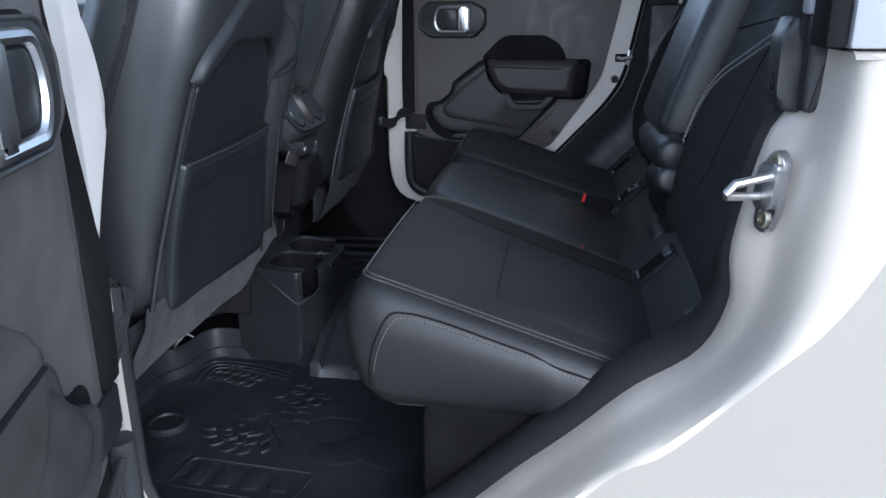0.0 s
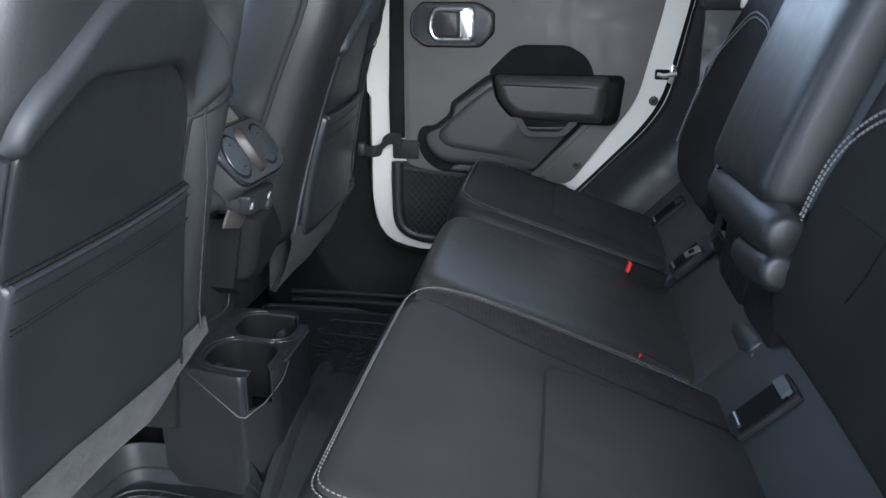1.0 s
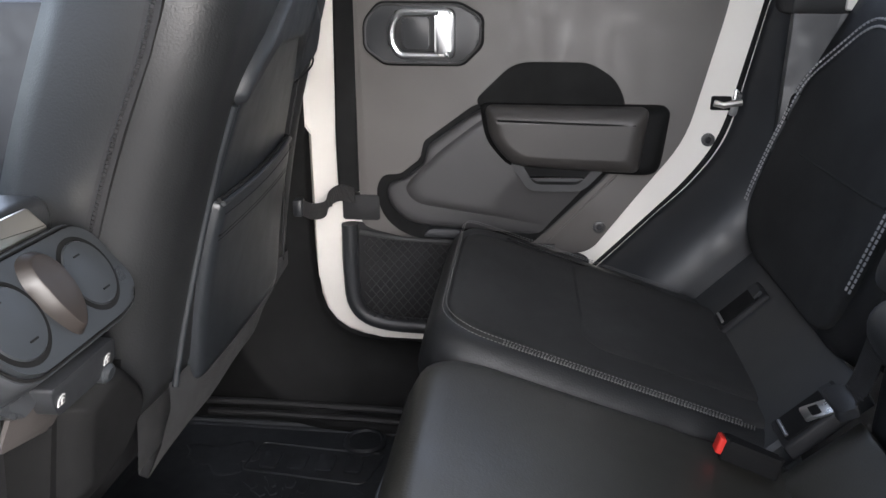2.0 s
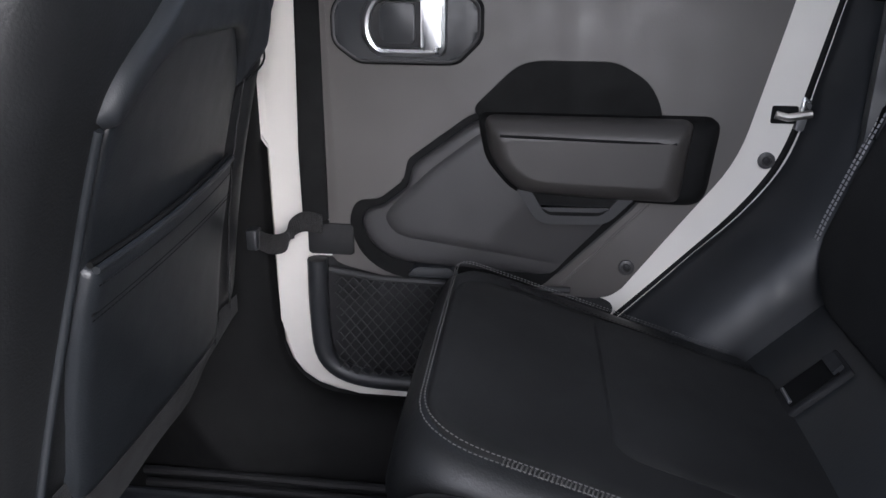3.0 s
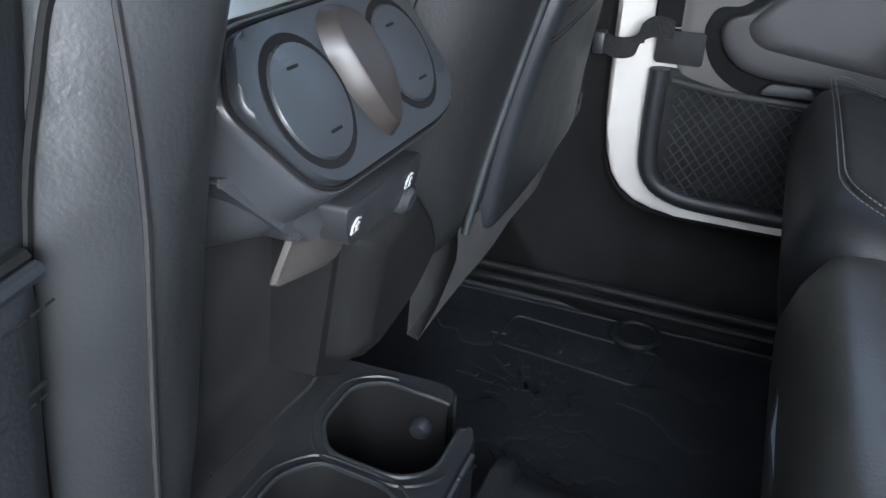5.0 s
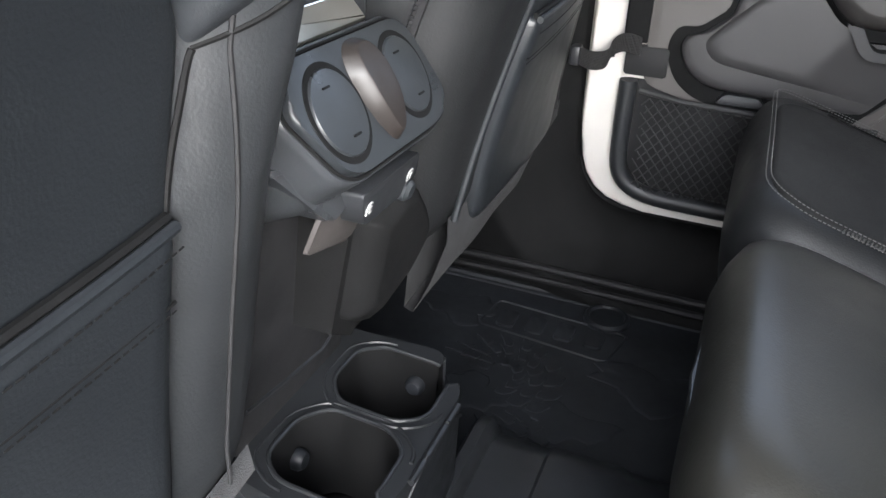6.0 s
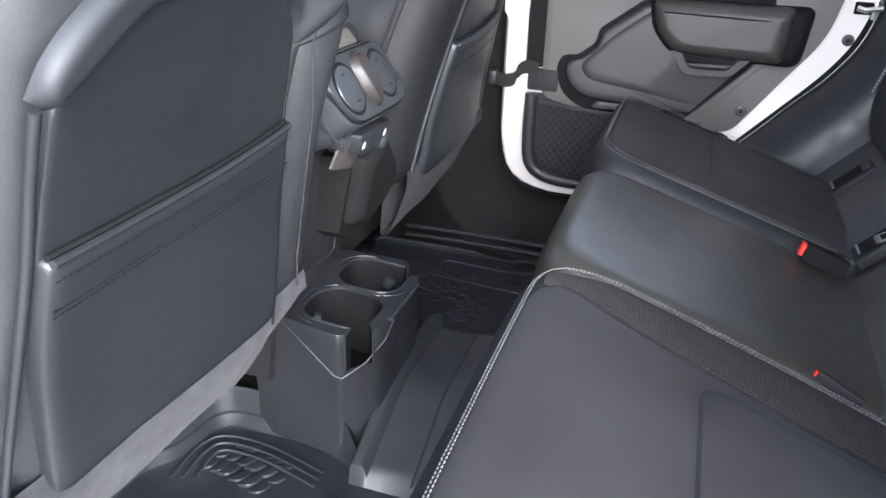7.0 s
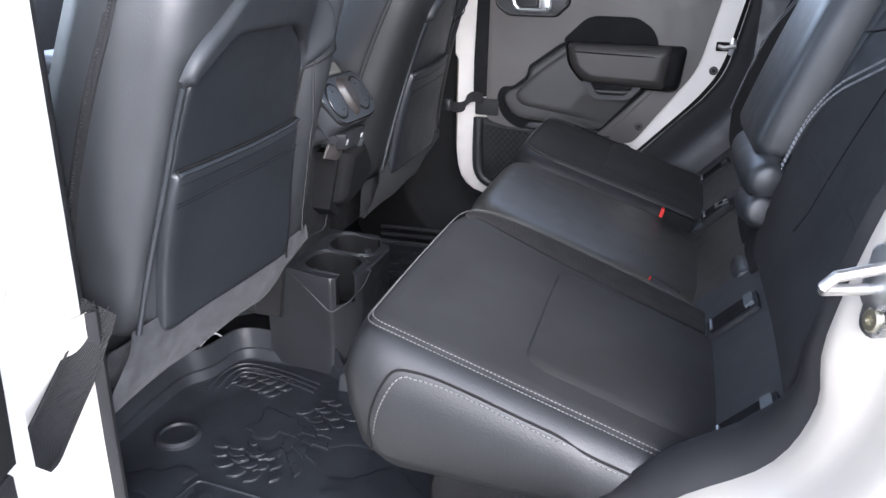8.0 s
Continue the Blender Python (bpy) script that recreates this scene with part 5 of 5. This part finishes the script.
kinds = [1 if in_slot(p) else 2 if in_slot(mirror(p)) else 0 for p in wall]
start = next(i for i in range(count) if kinds[i] == 0 and kinds[i - 1] == 1)
turned = [(wall[(start + m) % count], kinds[(start + m) % count]) for m in range(count)]
gap = next(i for i, q in enumerate(turned) if q[1] == 2)
rear_run = [tuple(SLOT1)] + [p for p, q in turned[:gap]] + [mirror(SLOT1)]
front_run = [mirror(SLOT0)] + [p for p, q in turned[gap:] if q == 0] + [tuple(SLOT0)]
shrink = lambda p, k: (lerp(cx, p[0], k), lerp(cy, p[1], k))
rows = [[Vector((*shrink(p, k), z)) for p in rear_run + front_run] for k, z in ((0.965, 0.0), (0.97, 0.06), (0.985, 0.120), (0.99, SLOTZ))]
bm = loft(rows, True)
for run in (rear_run, front_run):
    rows = [[Vector((*shrink(p, k), z if z < 0.19 else top_z(*p) + z - 0.196)) for p in run] for k, z in ((0.99, SLOTZ), (1.0, 0.180), (1.0, 0.192), (0.99, 0.196))]
    loft(rows, False, bm=bm)
part("box_wall", bm, CONSOLE, cup_box, "grained black plastic walls")
T0, T1 = Vector((-0.500, -0.0765)), Vector((-0.4775, -0.050))
k0 = min(range(len(near)), key=lambda m: (Vector(near[m]) - T0).length)
k1 = min(range(len(near)), key=lambda m: (Vector(near[m]) - T1).length)
inner = [near[(k0 - m) % len(near)] for m in range((k0 - k1) % len(near) + 1)]
rim = [shrink(p, 0.99) for p in rear_run] + [mirror(p) for p in inner[::-1]] + [shrink(p, 0.99) for p in front_run] + inner
bm = bmesh.new()
vs = [bm.verts.new((x, y, top_z(x, y))) for x, y in rim]
edges = [bm.edges.new((vs[i], vs[(i + 1) % len(vs)])) for i in range(len(vs))]
bmesh.ops.triangle_fill(bm, edges=edges, use_beauty=True, use_dissolve=False)
part("deck", bm, CONSOLE, cup_box, "black plastic deck")
WELLPROF = ((1.0, 0.0), (0.99, -0.004), (0.97, -0.02), (0.92, -0.085), (0.84, -0.092))
hx, hy = sum(p[0] for p in near) / len(near), sum(p[1] for p in near) / len(near)
for side in (lambda p: tuple(p), mirror):
    at = lambda p, z: Vector((*side(p), z))
    bm = loft([[at((lerp(hx, x, k), lerp(hy, y, k)), top_z(x, y) + z) for x, y in inner] for k, z in WELLPROF], False)
    bm.faces.new([bm.verts.new(at((lerp(hx, x, 0.86), lerp(hy, y, 0.86)), 0.104)) for x, y in near])
    # Side faces and floor of the corner slot.
    a0, a1 = inner[0], inner[-1]
    o0, o1 = shrink(SLOT0, 0.99), shrink(SLOT1, 0.99)
    for p, q in ((o0, a0), (o1, a1)):
        bm.faces.new([bm.verts.new(at(u, z)) for u, z in ((p, top_z(*p)), (q, top_z(*q)), (q, SLOTZ - 0.03), (p, SLOTZ))])
    bm.faces.new([bm.verts.new(at(u, z)) for u, z in ((o0, SLOTZ), (a0, SLOTZ - 0.012), (a1, SLOTZ - 0.012), (o1, SLOTZ))])
    bm.faces.new([bm.verts.new(at(u, z)) for u, z in ((a0, SLOTZ - 0.012), (a0, 0.104), (a1, 0.104), (a1, SLOTZ - 0.012))])
    # Well plastic coloured near-black to deepen the shade inside the recess.
    well = part("cup_well", bm, SEALSHADE, cup_box, "plastic cup well with shade in its colour")
    ny = 1 if side((0, 0))[1] == 0 else -1
    nub = (lambda a, b, h: Vector((-0.574 + h, hy + 0.010 + a, 0.166 + b))) if ny > 0 else (lambda a, b, h: Vector((-0.520 + a, mirror((0, hy))[1] + 0.044 - h, 0.166 + b)))
    part("rubber_nub", disc(nub, 0, 0, [(0.010, 0.0), (0.010, 0.006), (0.007, 0.010), (0.003, 0.011)], 16), RUBBER, well, "round rubber cup grip")
    lips = [at(o0, SLOTZ), at(o0, top_z(*o0) - 0.003)] + [at(p, top_z(*p) + 0.0003) for p in inner] + [at(o1, top_z(*o1) - 0.003), at(o1, SLOTZ)]
    part("rim_bead", tube(lips, 0.0022, 8, closed=True), CONSOLE, cup_box, "smooth moulded rim")
    part("deck_ridge", tube([at((lerp(-0.527, x, 1.20), lerp(-0.030, y, 1.16)), top_z(x, y) + 0.0002) for x, y in inner[2:-2]], 0.0018, 6), CONSOLE, cup_box)
    part("v_seam", tube([at(p, z) for p, z in (((-0.588, -0.0890), 0.196), ((-0.568, -0.0912), 0.180), ((-0.510, -0.0985), 0.134), ((-0.500, -0.0965), 0.131), ((-0.478, -0.071), 0.145), ((-0.460, -0.045), 0.170), ((-0.457, 0.0), 0.198))], 0.0014, 6), CONSOLE, cup_box)
rail = [Vector((-0.4585, lerp(-0.030, 2 * MID + 0.030, i / 8), 0.1935)) for i in range(9)]
part("edge_rail", tube(rail, 0.0035, 8), CONSOLE, cup_box, "raised rear rail")

# ---- floor mats ----


def floor_mat(y0, y1, label):
    root = thing("floor_mat", (-0.45, (y0 + y1) / 2, 0.0), label, "floor mat", "rubber floor mats")
    x0, x1 = -0.76, -0.10
    out = refine(rpoly([(x0, y0), (x1, y0), (x1, y1 - 0.052), (-0.455, y1 - 0.052), (-0.505, y1 - 0.012), (-0.58, y1 + 0.006), (-0.715, y1 + 0.002), (-0.724, y1 - 0.095), (x0, y1 - 0.135)] if y0 < 0 else
                       [(x0, y0 + 0.03), (-0.71, y0 - 0.012), (-0.50, y0), (x1, y0), (x1, y1), (x0, y1)], 0.04, 5), 0.03)
    cx, cy = (x0 + x1) / 2, (y0 + y1) / 2
    prof = ((1.0, -0.004), (1.0, 0.058), (0.996, 0.062), (0.984, 0.062), (0.978, 0.058), (0.970, 0.030), (0.966, 0.024), (0.954, 0.022), (0.950, 0.018), (0.942, 0.004), (0.930, 0.001), (0.7, 0.0), (0.45, 0.0), (0.2, 0.0))

    def rim_share(x, y):
        """The rim is low at the door and dies out where the mat meets the tunnel cover."""
        low = min(1, max(0.15, ((y - y0) if y0 < 0 else (y1 - y)) / 0.25))
        return low * (min(1, max(0.12, (-0.45 - x) / 0.05)) if y0 < 0 and y > cy else 1)
    tray = part("tray", loft([[Vector((lerp(cx, x, s), lerp(cy, y, s), z * rim_share(x, y))) for x, y in out] for s, z in prof], True, False, True), RUBBER, root, "black rubber tray with raised rim")
    if y0 < 0:
        # Stepped ribs in the front inner corner.
        for k in range(3):
            pts = [Vector((-0.700 + 0.016 * k, -0.230 + 0.006 * k, 0.004)), Vector((-0.698 + 0.014 * k, -0.160 - 0.010 * k, 0.006)), Vector((-0.670 + 0.006 * k, -0.132 - 0.014 * k, 0.007)), Vector((-0.600, -0.130 - 0.014 * k, 0.004)), Vector((-0.515, -0.150 - 0.014 * k, 0.002))]
            part("rim_step", tube(spline(pts, 20), 0.0022, 6), RUBBER, tray)
    # Tyre tread: rows of claw-shaped blocks along curved tracks.
    rnd = random.Random(4)
    mv = (lambda p: p) if y0 < 0 else (lambda p: (p[0], -p[1] + 0.02))
    tracks = (([(-0.672, -0.160), (-0.640, -0.162), (-0.600, -0.172), (-0.566, -0.182)], 6, 3), ([(-0.498, -0.212), (-0.465, -0.228), (-0.430, -0.262)], 4, 3),
              ([(-0.565, -0.350), (-0.548, -0.384), (-0.512, -0.400), (-0.472, -0.386), (-0.456, -0.340), (-0.470, -0.290)], 10, 3))
    claw = ((0.0, 0.0), (0.30, 0.38), (0.42, 1.0), (0.92, 1.06), (0.86, 0.42), (0.66, -0.04))
    for pts, cnt, nrow in tracks:
        line = spline([(p[0], p[1], 0) for p in pts], cnt + 1)
        for i in range(cnt):
            e = line[i + 1] - line[i]
            ln, e = e.length, e.normalized()
            nv = Vector((-e.y, e.x, 0))
            for j in range(nrow):
                wide = 0.024 * (1 - 0.15 * j) * rnd.uniform(0.85, 1.1)
                org = line[i] + nv * ((j - nrow / 2) * 0.027) + e * (rnd.uniform(-0.003, 0.003) + 0.006 * (j % 2))
                poly = [mv(tuple((org + e * (u * ln * 1.12) + nv * (v * wide + 0.006 * math.sin(u * 3)))[:2])) for u, v in claw]
                part("tread_block", slab(rpoly(poly, 0.0035, 2), -0.001, rnd.uniform(0.003, 0.005) if y0 < 0 else 0.0022, XYZ, 0.0015 if y0 < 0 else 0.0008, seg=1), RUBBER, tray)
    # Low flowing plates moulded round the treads.
    for bx, by, rx, ry, ph in ((-0.53, -0.290, 0.045, 0.040, 1.4), (-0.40, -0.280, 0.060, 0.035, 2.2), (-0.30, -0.40, 0.09, 0.045, 3.1), (-0.62, -0.48, 0.06, 0.04, 4.0)):
        bl = []
        for i in range(28):
            q = 2 * math.pi * i / 28
            g = 1 + 0.22 * math.sin(3 * q + ph) + 0.16 * math.sin(5 * q + 2 * ph) + 0.10 * math.sin(9 * q)
            bl.append(mv((bx + rx * g * math.cos(q), by + ry * g * math.sin(q))))
        part("relief_plate", puff(bl, [(0.0, 0.0002), (0.003, 0.0014), (0.008, 0.0018)], XYZ, inner=(0.5,)), RUBBER, tray)
    px, py = (-0.662, -0.371) if y0 < 0 else (-0.40, 0.56)
    part("retainer", disc(XYZ, px, py, [(0.036, 0.0), (0.036, 0.006), (0.032, 0.010), (0.028, 0.010), (0.026, 0.006), (0.010, 0.006), (0.003, 0.006)], 32), RUBBER, root, "round mat retainer")
    # Plain raised bars in place of the moulded mark.
    by = -0.50 if y0 < 0 else 0.5
    frame_pts = [Vector((a, b, 0.001)) for a, b in rpoly([(-0.58, by - 0.03), (-0.38, by - 0.05), (-0.36, by + 0.03), (-0.57, by + 0.045)], 0.012, 4)]
    part("mark_frame", tube(frame_pts, 0.0024, 6, closed=True), RUBBER, tray)
    for i in range(4):
        part("mark_bar", slab(rrect(-0.555 + i * 0.045, -0.527 + i * 0.045, by - 0.024, by + 0.020, 0.008), -0.001, 0.004, XYZ, 0.0015), RUBBER, tray)
    return root


floor_mat(-0.585, -0.090, "black moulded rubber floor mat with tread relief")
floor_mat(0.135, 0.60, "black moulded rubber floor mat with tread relief")
tun = [[Vector((x, y, z + (dz if z > 0.001 else 0))) for y, z in ((-0.156, 0.0), (-0.150, 0.012), (-0.130, 0.022), (-0.045, 0.060), (-0.015, 0.070), (0.010, 0.073), (0.150, 0.073), (0.182, 0.062), (0.200, 0.04), (0.210, 0.0))]
       for x, dz in ((-0.476, -0.06), (-0.476, 0.014), (-0.472, 0.019), (-0.460, 0.019), (-0.455, 0.012), (-0.452, 0.0), (-0.392, 0.0), (-0.388, 0.004), (-0.310, 0.004), (-0.305, 0.0), (-0.1, 0.0))]
solo("tunnel_cover", loft(tun, False), TUNNEL, "black rubber cover over the floor tunnel", kind="structure")

# ---- belts and straps ----
bk = thing("belt_buckle", (0.06, 0.15, 0.29), "black seat belt buckle with red release button", "belt buckle")
fbk = lambda a, b, h: Vector((0.062 + 0.65 * a + 0.2 * h, 0.150 + 0.5 * b - 0.12 * a, 0.298 - 0.20 * a + 0.8 * h))
part("buckle_body", slab(rpoly([(-0.022, -0.015), (0.062, -0.011), (0.062, 0.011), (-0.022, 0.015)], 0.006, 4), -0.015, 0.012, fbk, 0.009, seg=4), SEALSHADE, bk)
part("release_button", slab(rrect(-0.030, -0.020, -0.013, 0.013, 0.004), -0.010, 0.010, fbk, 0.003), RED, bk, "red release button")
bk2 = thing("belt_buckle", (0.07, -0.165, 0.28), "black seat belt buckle sunk beside the middle cushion", "belt buckle")
fb2 = lambda a, b, h: Vector((0.052 + 0.60 * a + 0.2 * h, -0.138 + 0.25 * b - 0.2 * a, 0.279 - 0.22 * a + 0.4 * h))
part("buckle_body", slab(rrect(-0.022, 0.050, -0.016, 0.016, 0.006), -0.015, 0.012, fb2, 0.006, seg=3), DARK, bk2)
part("release_button", slab(rrect(-0.025, -0.020, -0.009, 0.009, 0.003), -0.008, 0.008, fb2, 0.003), RED, bk2, "red release button")
belt = thing("seat_belt", (0.19, 0.17, 0.34), "black webbing seat belt with steel tongue", "seat belt")
path = spline([(0.215, 0.150, 0.62), (0.196, 0.165, 0.52), (0.186, 0.176, 0.42), (0.180, 0.182, 0.362), (0.170, 0.186, 0.338)], 24)
part("webbing", ribbon(path, (0.0, 0.022, -0.006), (-0.0015, 0, 0.0006)), WEBBING, belt)
ft = lambda a, b, h: Vector((0.166 - 0.70 * a - 0.35 * h, 0.188 + 0.45 * a + b, 0.334 - 0.68 * a + 0.9 * h))
part("tongue_grip", slab(rrect(-0.012, 0.010, -0.024, 0.024, 0.006), -0.004, 0.007, ft, 0.003), PLASTIC, belt)
tongue = part("tongue", slab(rrect(0.008, 0.038, -0.012, 0.012, 0.003), -0.001, 0.002, ft, 0.0008), CHROME, belt, "steel tongue")
part("tongue_hole", slab(rrect(0.020, 0.030, -0.008, 0.008, 0.002), -0.0005, 0.0024, ft), SEALSHADE, tongue)

st = thing("door_strap", (-0.48, 0.66, 0.39), "black webbing door check strap", "door strap", "door straps")
path = spline([(-0.515, 0.655, 0.380), (-0.490, 0.640, 0.377), (-0.468, 0.636, 0.383), (-0.462, 0.642, 0.398), (-0.448, 0.655, 0.405), (-0.425, 0.662, 0.400)], 24)
part("webbing", ribbon(path, (0.0, 0.002, 0.013), (0.0, -0.002, 0)), WEBBING, st)
part("strap_loop", tube([Vector((-0.462, 0.642, 0.386 + 0.002 * k)) for k in range(6)], 0.0045, 8), WEBBING, st, "folded strap loop")
part("strap_clip", box(-0.523, -0.508, 0.640, 0.662, 0.366, 0.394, 0.003), PLASTIC, st, "black plastic strap clip")
st2 = thing("door_strap", (-0.53, -0.70, 0.36), "loose black webbing door check strap beside the open door", "door strap", "door straps")
path = spline([(-0.546, -0.628, 0.364), (-0.541, -0.650, 0.342), (-0.536, -0.676, 0.320), (-0.527, -0.712, 0.302), (-0.510, -0.752, 0.294), (-0.488, -0.790, 0.297), (-0.460, -0.828, 0.318)], 24)
part("webbing", ribbon(path, (0.0105, 0.0112, -0.0138), (0.0012, 0.0, -0.0015)), WEBBING, st2)
for k, sg in enumerate((-1, 1)):
    line = [p + Vector((0.0105, 0.0112, -0.0138)) * (0.90 * sg) + Vector((0.002, 0.0, 0.001)) for p in path]
    part("woven_edge", tube(line, 0.0016, 6), WEBBING, st2)
part("sewn_end", ribbon(path[:4], (0.0108, 0.0115, -0.0142), (0.003, 0.001, 0.002)), WEBBING, st2, "doubled sewn strap end")
part("strap_stitching", stitches([p + Vector((0.0045, 0.001, 0.004)) for p in path[:5]], 0.005, 0.0009, up=(1, 0, 0.4), rows=2, gap=0.02), DARKTHREAD, st2)
